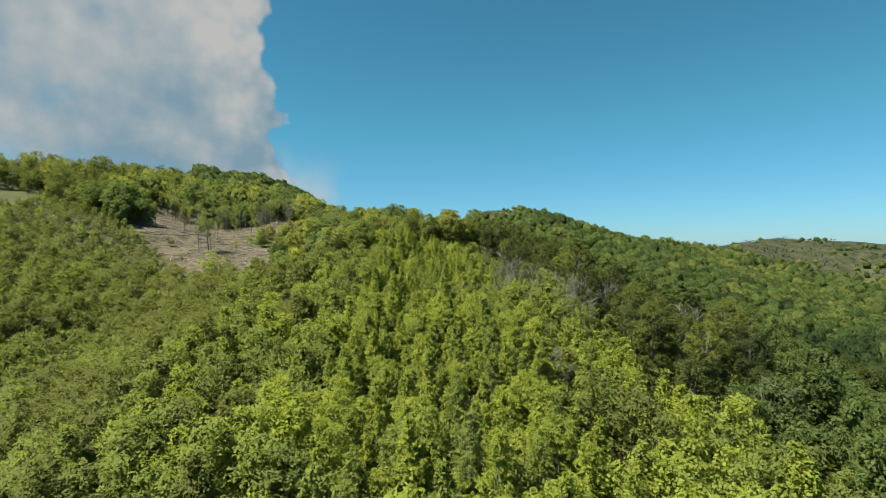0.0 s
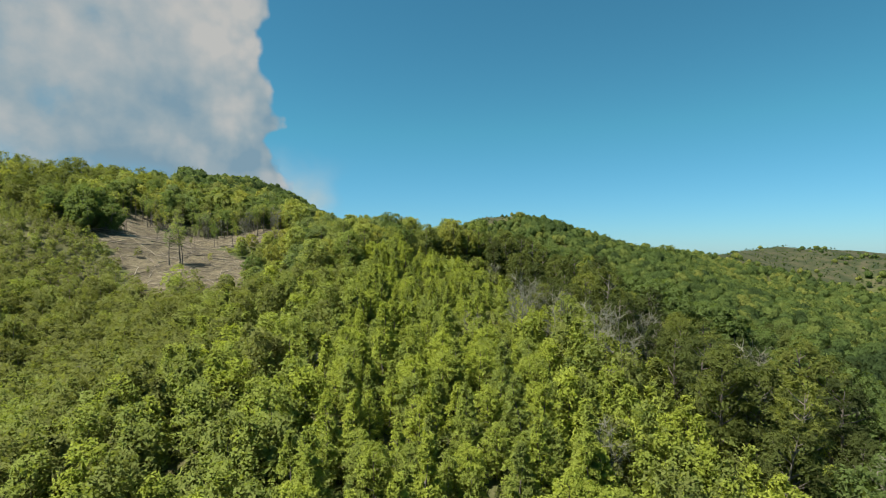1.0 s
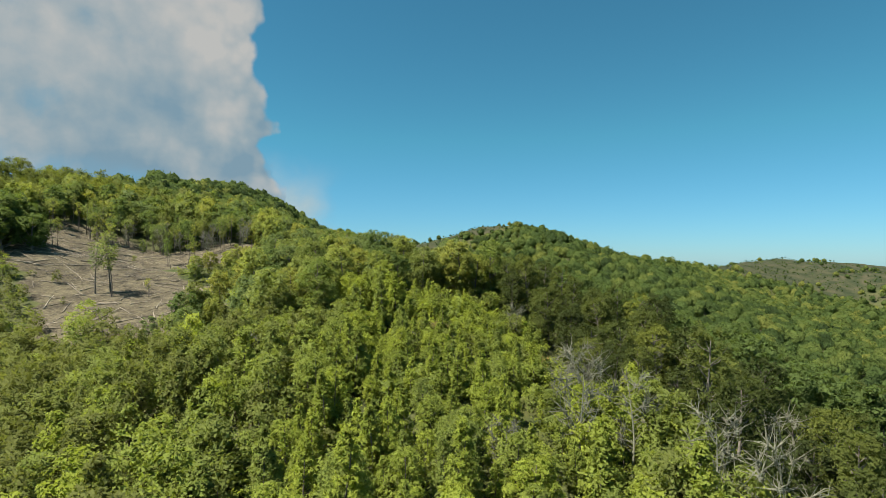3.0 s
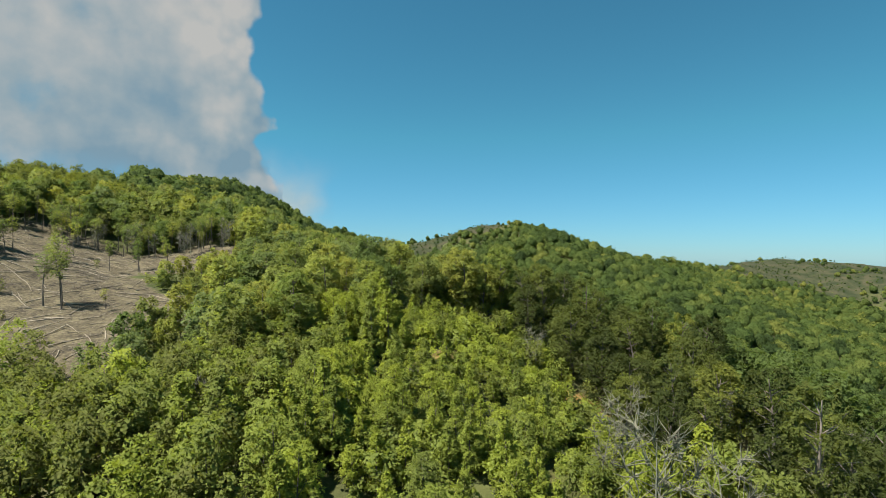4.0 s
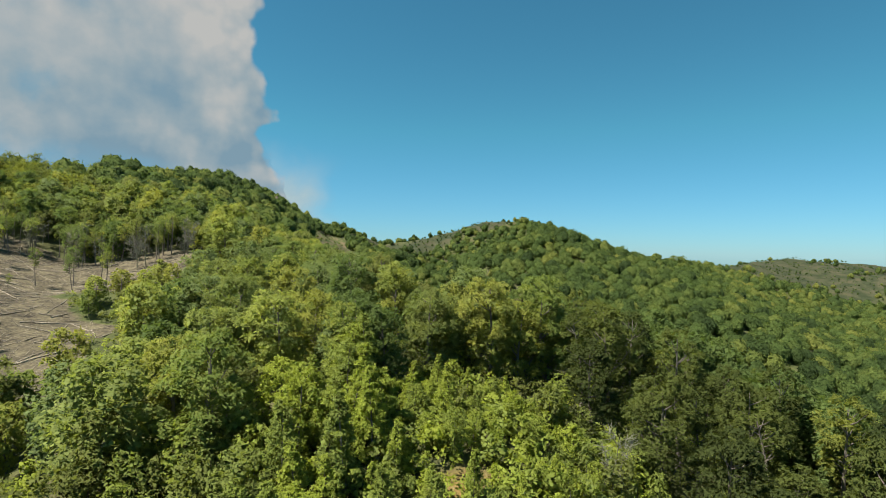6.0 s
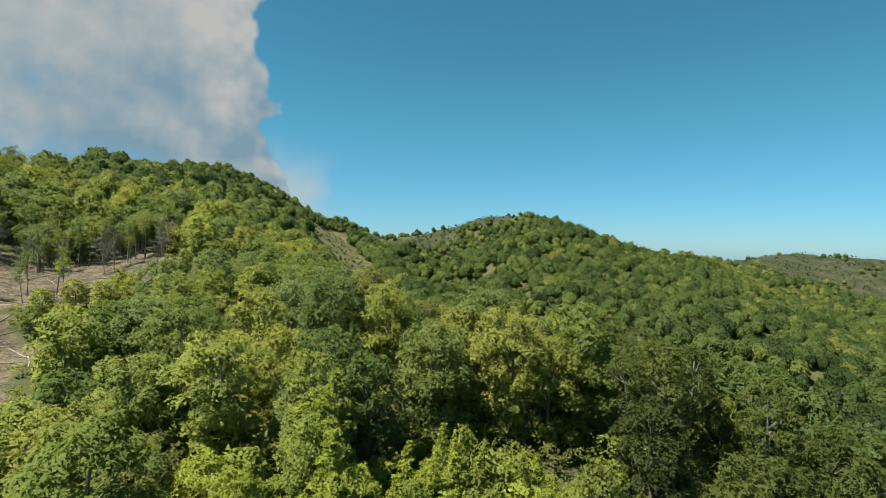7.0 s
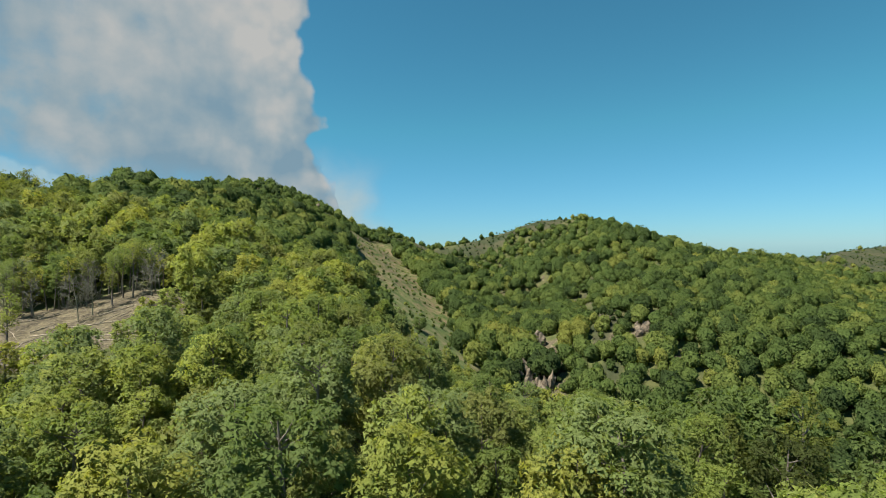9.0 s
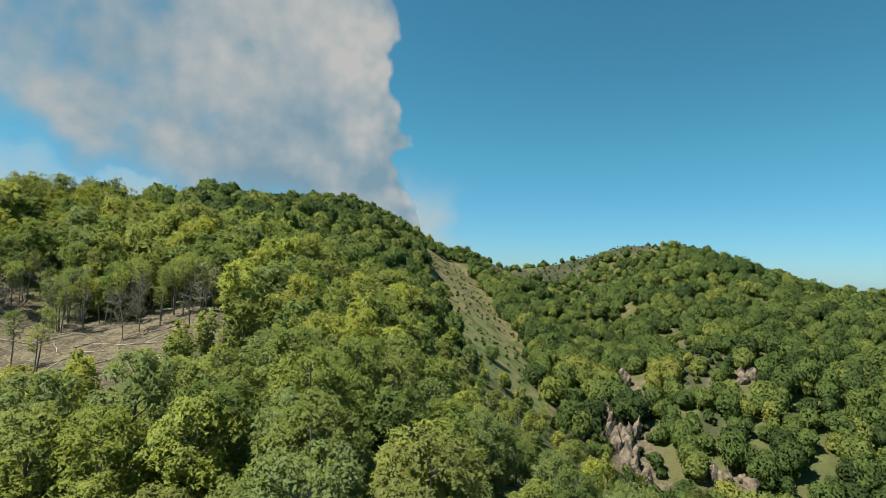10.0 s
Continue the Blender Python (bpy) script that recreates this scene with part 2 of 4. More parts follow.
def ridge_height(X, Y, line, left, right):
    best = np.full(X.shape, -1e9)
    for (x0, y0, z0), (x1, y1, z1) in zip(line, line[1:]):
        dx, dy = x1 - x0, y1 - y0
        n = math.hypot(dx, dy)
        u = np.clip(((X - x0) * dx + (Y - y0) * dy) / n ** 2, 0, 1)
        ex, ey = X - x0 - u * dx, Y - y0 - u * dy
        side = (ey * dx - ex * dy) / n
        d = np.sqrt(ex * ex + ey * ey + 36) - 6
        drops = []
        for s1, s2, d0 in (left, right):
            drops.append(s1 * d + (s2 - s1) * 8 * np.logaddexp(0, (d - d0) / 8))
        w = 1 / (1 + np.exp(-np.clip(side / 8, -30, 30)))
        best = np.maximum(best, z0 + u * (z1 - z0) - (w * drops[0] + (1 - w) * drops[1]))
    return best


def ground_height(X, Y):
    X, Y = np.asarray(X, float), np.asarray(Y, float)
    k = 3.0
    total = np.full(X.shape, (-110.0) / k)
    spur = np.interp(Y, [100, 128, 141, 173, 222, 318, 480, 635], [400, -16, -22, -60, -100, -162, -230, -290])
    for i, (line, left, right) in enumerate(RIDGES):
        h = ridge_height(X, Y, line, left, right)
        if i == 2:                                   # the western shoulder ends at the main crest
            h = h - 0.6 * np.maximum(0, X - spur)
        total = np.logaddexp(total, h / k)
    far = np.clip((np.hypot(X, Y) - 150) / 300, 0, 1)
    bank = 5.0 * np.exp(-((X + 86) / 18) ** 2 / 2 - ((Y - 140) / 11) ** 2 / 2) + 4.5 * np.exp(-(np.hypot(X + 62, Y - 119) / 10) ** 2 / 2)
    bank -= 4.5 * np.exp(-((X - 13) / 8) ** 2 / 2 - ((Y - 104) / 12) ** 2 / 2)
    return k * total + bank + 0.7 * wavy(X, Y, 28, 3) + far * (2.5 * wavy(X, Y, 90, 5) + 1.2 * wavy(X, Y, 40, 8))


def along(X, Y, pts):
    """The distance from a line through pts."""
    best = np.full(np.shape(X), 1e9)
    for (x0, y0), (x1, y1) in zip(pts, pts[1:]):
        dx, dy = x1 - x0, y1 - y0
        u = np.clip(((X - x0) * dx + (Y - y0) * dy) / (dx * dx + dy * dy), 0, 1)
        best = np.minimum(best, np.hypot(X - x0 - u * dx, Y - y0 - u * dy))
    return best


def clearing(X, Y):
    """1 in the felled clearing on the western slope, 0 outside."""
    d = along(X, Y, [(-106, 166), (-94, 160), (-77, 171)]) + 3 * wavy(X, Y, 18, 21)
    d2 = along(X, Y, [(-88, 144), (-70, 134), (-58, 118)]) + 2 * wavy(X, Y, 12, 22)
    return np.clip(np.maximum((19 - d) / 5, (16 - d2) / 4), 0, 1)


def bracken(X, Y):
    """Small openings with rusty dead bracken on the spur."""
    d = np.minimum(np.hypot(X - 9.7, Y - 105.5) - 1.2, np.minimum(np.hypot(X - 2.4, Y - 54) + 0.8, np.hypot(X - 16, Y - 38) + 0.6))
    d = np.minimum(d, np.minimum(np.hypot(X + 6, Y - 104) + 1.2, np.hypot(X - 4, Y - 83) + 1.0))
    return np.clip((3.0 - d + 0.5 * wavy(X, Y, 4, 33)) / 1.2, 0, 1)


def heath(X, Y):
    """Sparse brown heath on the far hills and on the western summit."""
    a = np.clip((Y - 900 + 0.25 * (X - 400)) / 150, 0, 1) * np.clip((X - 300) / 120, 0, 1)
    b = np.clip((45 - np.hypot(X + 288, (Y - 640) * 0.8)) / 20, 0, 1)
    d = along(X, Y, [(-125, 640), (-70, 640), (-45, 690), (15, 712)]) + 9 * wavy(X, Y, 40, 42)
    c = np.clip((32 - d) / 10, 0, 1)
    d = along(X, Y, [(30, 475), (22, 435), (24, 375), (20, 310)]) + 6 * wavy(X, Y, 30, 43)
    b = np.maximum(np.maximum(b, c), np.clip((6 - d) / 4, 0, 1))
    return np.maximum(a, b) * np.clip(0.75 + 0.35 * wavy(X, Y, 80, 35), 0, 1)


def scars(X, Y):
    d = np.minimum(np.minimum(np.hypot((X - 41) / 1.0, (Y - 372) / 1.3), np.hypot(X - 35, (Y - 346) / 1.2)), np.minimum(along(X, Y, [(-9, 343), (-7, 322), (-5, 286), (-3, 262)]) * 0.42, np.hypot(X - 22, Y - 290)))
    thin = 0.75 * np.clip((wavy(X, Y, 34, 62) - 0.74) / 0.16, 0, 1) * ((Y > 325) & (Y < 540) & (X > -5) & (X < 62))
    return np.maximum(np.clip((5.2 - d - 1.6 * wavy(X, Y, 9, 31)) / 3, 0, 1), thin)


def meadow(X, Y):
    """1 on the open grass slopes."""
    d = along(X, Y, [(-158, 560), (-103, 450), (-86, 400), (-68, 350), (-58, 320), (-44, 287), (-34, 252)]) + 3 * wavy(X, Y, 45, 41)
    return np.clip((np.interp(Y, [252, 287, 320, 400, 560], [12, 17, 21, 26, 32]) - d) / 4, 0, 1)


# ---- the ground ----
def axis(lo, a, b, hi, fine, grow):
    out = list(np.arange(a, b, fine))
    s, v = fine, b
    while v < hi:
        out.append(v)
        s *= grow
        v += s
    s, v = fine, a - fine
    while v > lo:
        out.insert(0, v)
        s *= grow
        v -= s
    return np.array(out)


def mesh_of(name, verts, faces, mats, smooth=False, tone=None, index=None, normals=None):
    """A mesh from arrays; faces all have the same number of corners."""
    me = bpy.data.meshes.new(name)
    n, k = faces.shape
    me.vertices.add(len(verts))
    me.vertices.foreach_set("co", np.ascontiguousarray(verts, np.float32).ravel())
    me.loops.add(n * k)
    me.loops.foreach_set("vertex_index", np.ascontiguousarray(faces, np.int32).ravel())
    me.polygons.add(n)
    me.polygons.foreach_set("loop_start", np.arange(0, n * k, k, dtype=np.int32))
    if smooth:
        me.polygons.foreach_set("use_smooth", np.ones(n, bool))
    for m in mats:
        me.materials.append(m)
    if index is not None:
        me.polygons.foreach_set("material_index", np.ascontiguousarray(index, np.int32))
    if tone is not None:
        me.attributes.new("tone", "FLOAT", "POINT").data.foreach_set("value", np.ascontiguousarray(tone, np.float32))
    me.update(calc_edges=True)
    if normals is not None:
        me.polygons.foreach_set("use_smooth", np.ones(n, bool))
        me.normals_split_custom_set_from_vertices(np.ascontiguousarray(normals, np.float32))
    return me


gx, gy = axis(-2600, -210, 260, 3400, 3.2, 1.06), axis(-1200, -40, 480, 4200, 3.2, 1.05)
GX, GY = np.meshgrid(gx, gy)
GZ = ground_height(GX, GY)
nx, ny = len(gx), len(gy)
ids = np.arange(nx * ny).reshape(ny, nx)
quads = np.stack([ids[:-1, :-1], ids[:-1, 1:], ids[1:, 1:], ids[1:, :-1]], -1).reshape(-1, 4)
land = mesh_of("ground", np.stack([GX, GY, GZ], -1).reshape(-1, 3), quads, [m_ground], True)
land.attributes.new("soil", "FLOAT", "POINT").data.foreach_set("value", np.maximum(clearing(GX, GY), scars(GX, GY)).astype(np.float32).ravel())
land.attributes.new("grass", "FLOAT", "POINT").data.foreach_set("value", meadow(GX, GY).astype(np.float32).ravel())
land.attributes.new("fresh", "FLOAT", "POINT").data.foreach_set("value", np.clip((30 - along(GX, GY, [(-60, 345), (-48, 295)]) + 12 * wavy(GX, GY, 20, 44)) / 16, 0, 1).astype(np.float32).ravel())
land.attributes.new("heath", "FLOAT", "POINT").data.foreach_set("value", heath(GX, GY).astype(np.float32).ravel())
land.attributes.new("rust", "FLOAT", "POINT").data.foreach_set("value", bracken(GX, GY).astype(np.float32).ravel())
tagged(new("ground", land), "wooded mountainside of brown earth, leaf litter and dry grass", "hillside", kind="structure")


# ---- trees ----
def unit(v):
    return v / np.maximum(np.linalg.norm(v, axis=-1, keepdims=True), 1e-9)


def leaves(r, centres, radii, n, length, width, up=0.45, flat=0.95, round_=0.62, spray=1.0):
    """n leaf triangles on the shells of clumps."""
    pick = r.choice(len(centres), n, p=radii ** 2 / (radii ** 2).sum())
    d = unit(r.normal(size=(n, 3)))
    d[:, 2] = np.where(d[:, 2] < -0.35, -d[:, 2], d[:, 2])
    p = centres[pick] + d * (radii[pick] * r.uniform(0.6, 1.08, n))[:, None] * (1, 1, flat)
    nrm = unit(d * 0.7 + np.array((0, 0, up)) + r.normal(size=(n, 3)) * 0.45)
    t = (d * (1, 1, 0.5) + np.array((0, 0, 0.6))) * spray + r.normal(size=(n, 3)) * 0.45
    t = unit(t - nrm * (t * nrm).sum(1, keepdims=True))
    b = np.cross(nrm, t)
    ln, wd = length * r.uniform(0.6, 1.35, n)[:, None], width * r.uniform(0.7, 1.3, n)[:, None]
    v = np.stack([p - t * ln * 0.45 + b * wd * 0.5, p - t * ln * 0.45 - b * wd * 0.5, p + t * ln * 0.55 - nrm * ln * 0.12], 1)
    middle = np.array((0, 0, centres[:, 2].mean() * 0.75))
    soft = unit(unit(p - middle) * round_ + d * 0.22 + nrm * 0.15 + np.array((0, 0, 0.8 - 0.6 * round_)))
    return v.reshape(-1, 3), np.repeat(soft, 3, 0)


def tube(r, points, radii, sides=6):
    """A tapered branch through points."""
    points = np.array(points, float)
    way = unit(np.gradient(points, axis=0))
    a = unit(np.cross(way, (0.31, 0.95, 0.05)))
    b = np.cross(way, a)
    ang = np.arange(sides) * 2 * np.pi / sides
    ring = points[:, None] + (a[:, None] * np.cos(ang)[None, :, None] + b[:, None] * np.sin(ang)[None, :, None]) * np.array(radii)[:, None, None]
    v = ring.reshape(-1, 3)
    f = []
    for i in range(len(points) - 1):
        for j in range(sides):
            k = (j + 1) % sides
            f.append((i * sides + j, i * sides + k, (i + 1) * sides + k, (i + 1) * sides + j))
    return v, np.array(f)


def join(pieces):
    vs, fs, o = [], [], 0
    for v, f in pieces:
        vs.append(v)
        fs.append(f + o)
        o += len(v)
    return np.concatenate(vs), np.concatenate(fs)


def clump_set(r, k, cx, low, top, spread, shape):
    """Clump centres and sizes for a crown of half-width cx from height low to top. shape: 'dome', 'spire' or 'vase'."""
    h = r.uniform(0, 1, k) ** 0.85
    h = (np.arange(k) + r.uniform(0, 1, k)) / k
    if shape == "spire":
        w = np.interp(h, [0, 0.15, 0.5, 1], [0.55, 1.0, 0.75, 0.12])
    elif shape == "vase":
        w = np.interp(h, [0, 0.4, 0.75, 1], [0.35, 0.8, 1.0, 0.45])
    else:
        w = np.sqrt(np.clip(1 - (h * 1.35 - 0.42) ** 2, 0.06, 1))
    ang = r.uniform(0, 2 * np.pi, k) + np.arange(k) * 2.4
    rad = cx * w * (r.uniform(0.2, 0.5, k) if shape == "round" else np.sqrt(r.uniform(0.06, 0.95, k)) if k > 100 else r.uniform(0.45, 0.85, k))
    c = np.stack([rad * np.cos(ang), rad * np.sin(ang), low + h * (top - low)], 1)
    return c, cx * spread * r.uniform(0.7, 1.25, k) * np.interp(w, [0, 1], [0.6, 1])


def branches(r, height, girth, centres, count, first=0.3):
    """Trunk with limbs that reach out to some of the clumps."""
    bend = r.normal(size=2) * height * 0.02
    hs = np.linspace(0, 0.9, 6)
    mid = [(bend[0] * math.sin(h * 5), bend[1] * math.sin(h * 4), h * height - (0.5 if h == 0 else 0)) for h in hs]
    out = [tube(r, mid, np.interp(hs, [0, 0.1, 0.9], [girth * 1.35, girth, girth * 0.18]), 7)]
    for c in centres[r.permutation(len(centres))[:count]]:
        z = max(first * height, c[2] - np.hypot(c[0], c[1]) * r.uniform(0.6, 1.1))
        z = min(z, 0.82 * height)
        s = np.array((np.interp(z / height, hs, [m[0] for m in mid]), np.interp(z / height, hs, [m[1] for m in mid]), z))
        m = (s + c) / 2 + np.array((0, 0, -0.08 * np.linalg.norm(c - s)))
        g = girth * np.interp(z / height, [0, 1], [0.5, 0.22])
        out.append(tube(r, [s, m, c], [g, g * 0.65, g * 0.25], 5))
    return join(out)


def tree_template(kind, seed, leaf_count, leaf, shape, height, half, low, clumps, spread, girth, limbs, m_leaf, m_trunk, flat=0.95, up=0.45):
    r = np.random.RandomState(seed)
    c, rad = clump_set(r, clumps, half, low * height + half * spread * 0.6, height - half * spread * 0.6, spread, shape)
    base = new(kind)
    v, f = branches(r, height, girth, c, limbs, low * 0.75)
    part("trunk", mesh_of("trunk", v, f, [m_trunk], True), base)
    if leaf_count:
        v, soft = leaves(r, c, rad, leaf_count, leaf, leaf * 0.6, up, flat)
        part("crown", mesh_of("crown", v, np.arange(len(v)).reshape(-1, 3), [m_leaf], normals=soft), base)
    return base


def part(name, me, parent, label=""):
    ob = new(name, me)
    ob.parent = parent
    if label:
        ob["label"] = label
    return ob


def crown_array(seed, count, leaf, shape, half, low, top, clumps, spread, trunk=0.0, round_=0.64, spray=0.8):
    """The joined form: leaf triangles and a plain trunk, as corners of triangles."""
    r = np.random.RandomState(seed)
    c, rad = clump_set(r, clumps, half, low + half * spread * 0.6, top - half * spread * 0.6, spread, shape)
    v, soft = leaves(r, c, rad, count, leaf, leaf * 0.75, round_=round_, spray=spray)
    t, tn = np.zeros((0, 3)), np.zeros((0, 3))
    if trunk:
        tv, tf = tube(r, [(0, 0, -0.5), (0.05, 0.05, top * 0.45), (0, 0, top * 0.62)], [trunk, trunk * 0.7, trunk * 0.2], 4)
        tri = np.concatenate([tf[:, [0, 1, 2]], tf[:, [0, 2, 3]]])
        t = tv[tri].reshape(-1, 3)
        tn = unit(t * (1, 1, 0) + (1e-4, 0, 0))
    return v, t, np.concatenate([soft, tn])


def dome_crown(seed, count, leaf, half, top, around=8, bands=4):
    """A rounded, lobed crown seen from afar: a knobbly body of foliage under a loose coat of leaf sprays."""
    r = np.random.RandomState(seed)
    lobes = unit(r.normal(size=(11, 3)) + np.array((0, 0, 0.5)))
    squash = r.uniform(0.85, 1.15, 2)

    def swell(d):
        return 0.78 + 0.3 * np.exp((d @ lobes.T - 1) / 0.09).max(1)

    def shell(d, k):
        return d * (half * squash[0], half * squash[1], top * 0.56) * (swell(d) * k)[:, None] + (0, 0, top * 0.42)

    def facing(d):
        return d - lobes[(d @ lobes.T).argmax(1)] * 0.42
    d = unit(r.normal(size=(count, 3)) + np.array((0, 0, 0.35)))
    p = shell(d, r.uniform(0.96, 1.07, count))
    tilt = r.normal(size=(count, 3))
    nrm = unit(d + tilt * 0.3)
    t = unit(np.cross(nrm, r.normal(size=(count, 3))) + np.array((0, 0, 0.5)))
    b = np.cross(nrm, t)
    ln = leaf * r.uniform(0.6, 1.3, count)[:, None]
    v = np.stack([p - t * ln * 0.5 + b * ln * 0.36, p - t * ln * 0.5 - b * ln * 0.36, p + t * ln * 0.55], 1).reshape(-1, 3)
    soft = np.repeat(unit(facing(d) + tilt * 0.28 + np.array((0, 0, 0.2))), 3, 0)
    az, el = np.meshgrid(np.arange(around) * 2 * np.pi / around, np.radians(np.linspace(-40, 82, bands)))
    az = az + (np.arange(bands) % 2 * np.pi / around)[:, None]
    ring = np.stack([np.cos(az) * np.cos(el), np.sin(az) * np.cos(el), np.sin(el)], -1).reshape(-1, 3)
    tri = []
    for i in range(bands - 1):
        for j in range(around):
            k = (j + 1) % around
            a_, b_, c_, e_ = i * around + j, i * around + k, (i + 1) * around + k, (i + 1) * around + j
            tri += [a_, b_, e_, b_, c_, e_] if i % 2 == 0 else [a_, b_, c_, a_, c_, e_]
    last = (bands - 1) * around
    for j in range(1, around - 1):
        tri += [last, last + j, last + j + 1]
    body = shell(ring, 0.9 + 0.11 * r.normal(size=len(ring)))
    return np.concatenate([v, body[tri]]), np.zeros((0, 3)), np.concatenate([soft, unit(facing(ring) + (0, 0, 0.2))[tri]])


def wood(name, label, category, spots, templates, mats, tones, r):
    """Many trees as one mesh. spots: rows of x, y, z, size."""
    vs, ts, ix, ns = [], [], [], []
    pick = r.randint(0, len(templates), len(spots))
    ang = r.uniform(0, 2 * np.pi, len(spots))
    for (x, y, z, s), p, a, tone in zip(spots, pick, ang, tones):
        v, t, soft = templates[p]
        both = np.concatenate([v, t]) * (s, s, s * (0.9 + 0.25 * ((a * 7.3) % 1)))
        ca, sa = math.cos(a), math.sin(a)
        turn = np.array(((ca, sa, 0), (-sa, ca, 0), (0, 0, 1)))
        both = both @ turn + (x, y, z)
        ns.append((soft @ turn).astype(np.float32))
        vs.append(both.astype(np.float32))
        ts.append(np.full(len(both), tone, np.float32))
        ix.append(np.concatenate([np.zeros(len(v) // 3, np.int32), np.ones(len(t) // 3, np.int32)]))
    v = np.concatenate(vs)
    me = mesh_of(name, v, np.arange(len(v)).reshape(-1, 3), mats, False, np.concatenate(ts), np.concatenate(ix), np.concatenate(ns))
    return tagged(new(name, me), label, category, kind="stuff")


def scatter(r, x0, x1, y0, y1, gap, jitter=0.42):
    xs, ys = np.meshgrid(np.arange(x0, x1, gap), np.arange(y0, y1, gap))
    xs = xs + gap * 0.5 * (np.arange(xs.shape[0]) % 2)[:, None]
    return np.stack([(xs + r.uniform(-jitter, jitter, xs.shape) * gap).ravel(), (ys + r.uniform(-jitter, jitter, xs.shape) * gap).ravel()], 1)


def old_wood(X, Y):
    """Above 0 where the taller, older wood stands; below 0 the young growth."""
    edge = np.interp(Y, [-60, 27, 60, 85, 100, 116, 120], [52, 36, 26, 16, 9, 7, -8]) + 2.5 * wavy(X, Y, 25, 51)
    east = X - edge
    north = Y - np.interp(X, [-130, -98, -82, -60, -30, -14, -8, 8], [142, 138, 128, 112, 97, 112, 119, 121]) - 4 * wavy(X, Y, 30, 52)
    return np.maximum(east, north)


def place_trees(kind, label, category, group, templates, spots, r, lean=3):
    for i, (x, y, z, s) in enumerate(spots):
        m = pose(x, y, z - 0.15, r.normal() * lean, r.normal() * lean, r.uniform(0, 360)) @ Matrix.Diagonal((s, s, s * r.uniform(0.9, 1.12), 1))
        ob = copy_thing(templates[i % len(templates)], m)
        ob.matrix_basis = m
        tagged(ob, label, category, group)


R = np.random.RandomState(11)


def drop_template(base):
    for o in (*base.children_recursive, base):
        bpy.data.objects.remove(o)


young_t = [tree_template("young_tree", 100 + i, 2300, 0.33, ("spire", "dome", "spire", "vase", "spire")[i], (5.4, 4.8, 5.8, 5.2, 5.6)[i], (1.3, 1.45, 1.25, 1.4, 1.2)[i], 0.02, 170, (0.2, 0.22, 0.2, 0.22, 0.21)[i], 0.07, 7, m_young, m_bark) for i in range(5)]
beech_t = [tree_template("beech_tree", 200 + i, 5200, 0.42, ("dome", "dome", "vase", "dome", "dome")[i], (9.0, 8.2, 9.6, 8.6, 9.4)[i], (3.1, 3.4, 3.1, 2.8, 3.0)[i], 0.06, 110, (0.24, 0.25, 0.24, 0.26, 0.25)[i], 0.2, 14, m_beech, m_bark) for i in range(5)]
deep_shaded_t = [tree_template("beech_tree", 210 + i, (4200, 2600, 4200, 1700)[i], 0.42, ("dome", "vase", "dome", "vase")[i], (9.2, 10.4, 8.6, 10.8)[i], (3.0, 2.5, 3.2, 2.2)[i], (0.1, 0.2, 0.08, 0.28)[i], 100, (0.24, 0.22, 0.25, 0.2)[i], 0.18, 18, m_deep_shaded, m_bark) for i in range(4)]

near = scatter(R, -135, 200, -34, 240, 2.6)
old = old_wood(near[:, 0], near[:, 1])
clear = clearing(near[:, 0], near[:, 1])
keep = ((clear < 0.3) | ((near[:, 1] < 132) & (R.uniform(0, 1, len(near)) < 0.2))) & (old < 0) & (near[:, 0] < 60) & (bracken(near[:, 0], near[:, 1]) < 0.3)
keep &= (near[:, 0] > -128) & (near[:, 0] > -70 - (near[:, 1] + 34) * 0.55)
young = near[keep]
big = scatter(R, -165, 75, -34, 245, 4.6)
bo = old_wood(big[:, 0], big[:, 1])
keep = (bo > 0.5) & (clearing(big[:, 0], big[:, 1]) < 0.2) & (meadow(big[:, 0], big[:, 1]) < 0.4)
big = big[keep & (np.hypot(big[:, 0] + 9.3, big[:, 1] - 121) > 4.5)]


def split(spots, count, line):
    d = along(spots[:, 0], spots[:, 1], line)
    o = np.argsort(d)
    return spots[o[:count]], spots[o[count:]]


def stand(xy, r, lo, hi):
    # the growth stays low on the steep flank above the gully, and below the felled clearing
    brow = xy[:, 0] - np.interp(xy[:, 1], [138, 150, 164, 196, 212, 228, 244, 262], [-10, -18, -27, -38, -43, -48, -52, -58])
    short = np.where((xy[:, 1] > 138) & (xy[:, 1] < 285) & (xy[:, 0] < 4), np.interp(brow, [-4, 2, 12], [1.0, 0.68, 0.4]) + 0.32 * np.clip((172 - xy[:, 1]) / 15, 0, 1) * np.clip((brow + 2) / 8, 0, 1), 1.0)
    short = short * np.where((xy[:, 0] < -44) & (xy[:, 0] > -78) & (xy[:, 1] > 122) & (xy[:, 1] < 172), 0.55, 1.0)
    short = short * np.where((xy[:, 0] < -33) & (xy[:, 0] > -52) & (xy[:, 1] > 95) & (xy[:, 1] < 122), 0.62, 1.0)
    short = short * np.where((xy[:, 0] < -74) & (xy[:, 1] > 104) & (xy[:, 1] < 139), 0.5, 1.0)
    short = short * np.where((xy[:, 0] < -36) & (xy[:, 0] > -64) & (xy[:, 1] > 84) & (xy[:, 1] < 110), 1.12, 1.0)
    return np.column_stack([xy, ground_height(xy[:, 0], xy[:, 1]), r.uniform(lo, hi, len(xy)) * short])


def low_growth(st):
    """The growth thins out and gets lower towards the head of the spur."""
    st[:, 3] *= np.where(np.abs(st[:, 0] - 1) < 12, np.interp(st[:, 1], [66, 92], [1.0, 0.58]), 1.0)
    return st


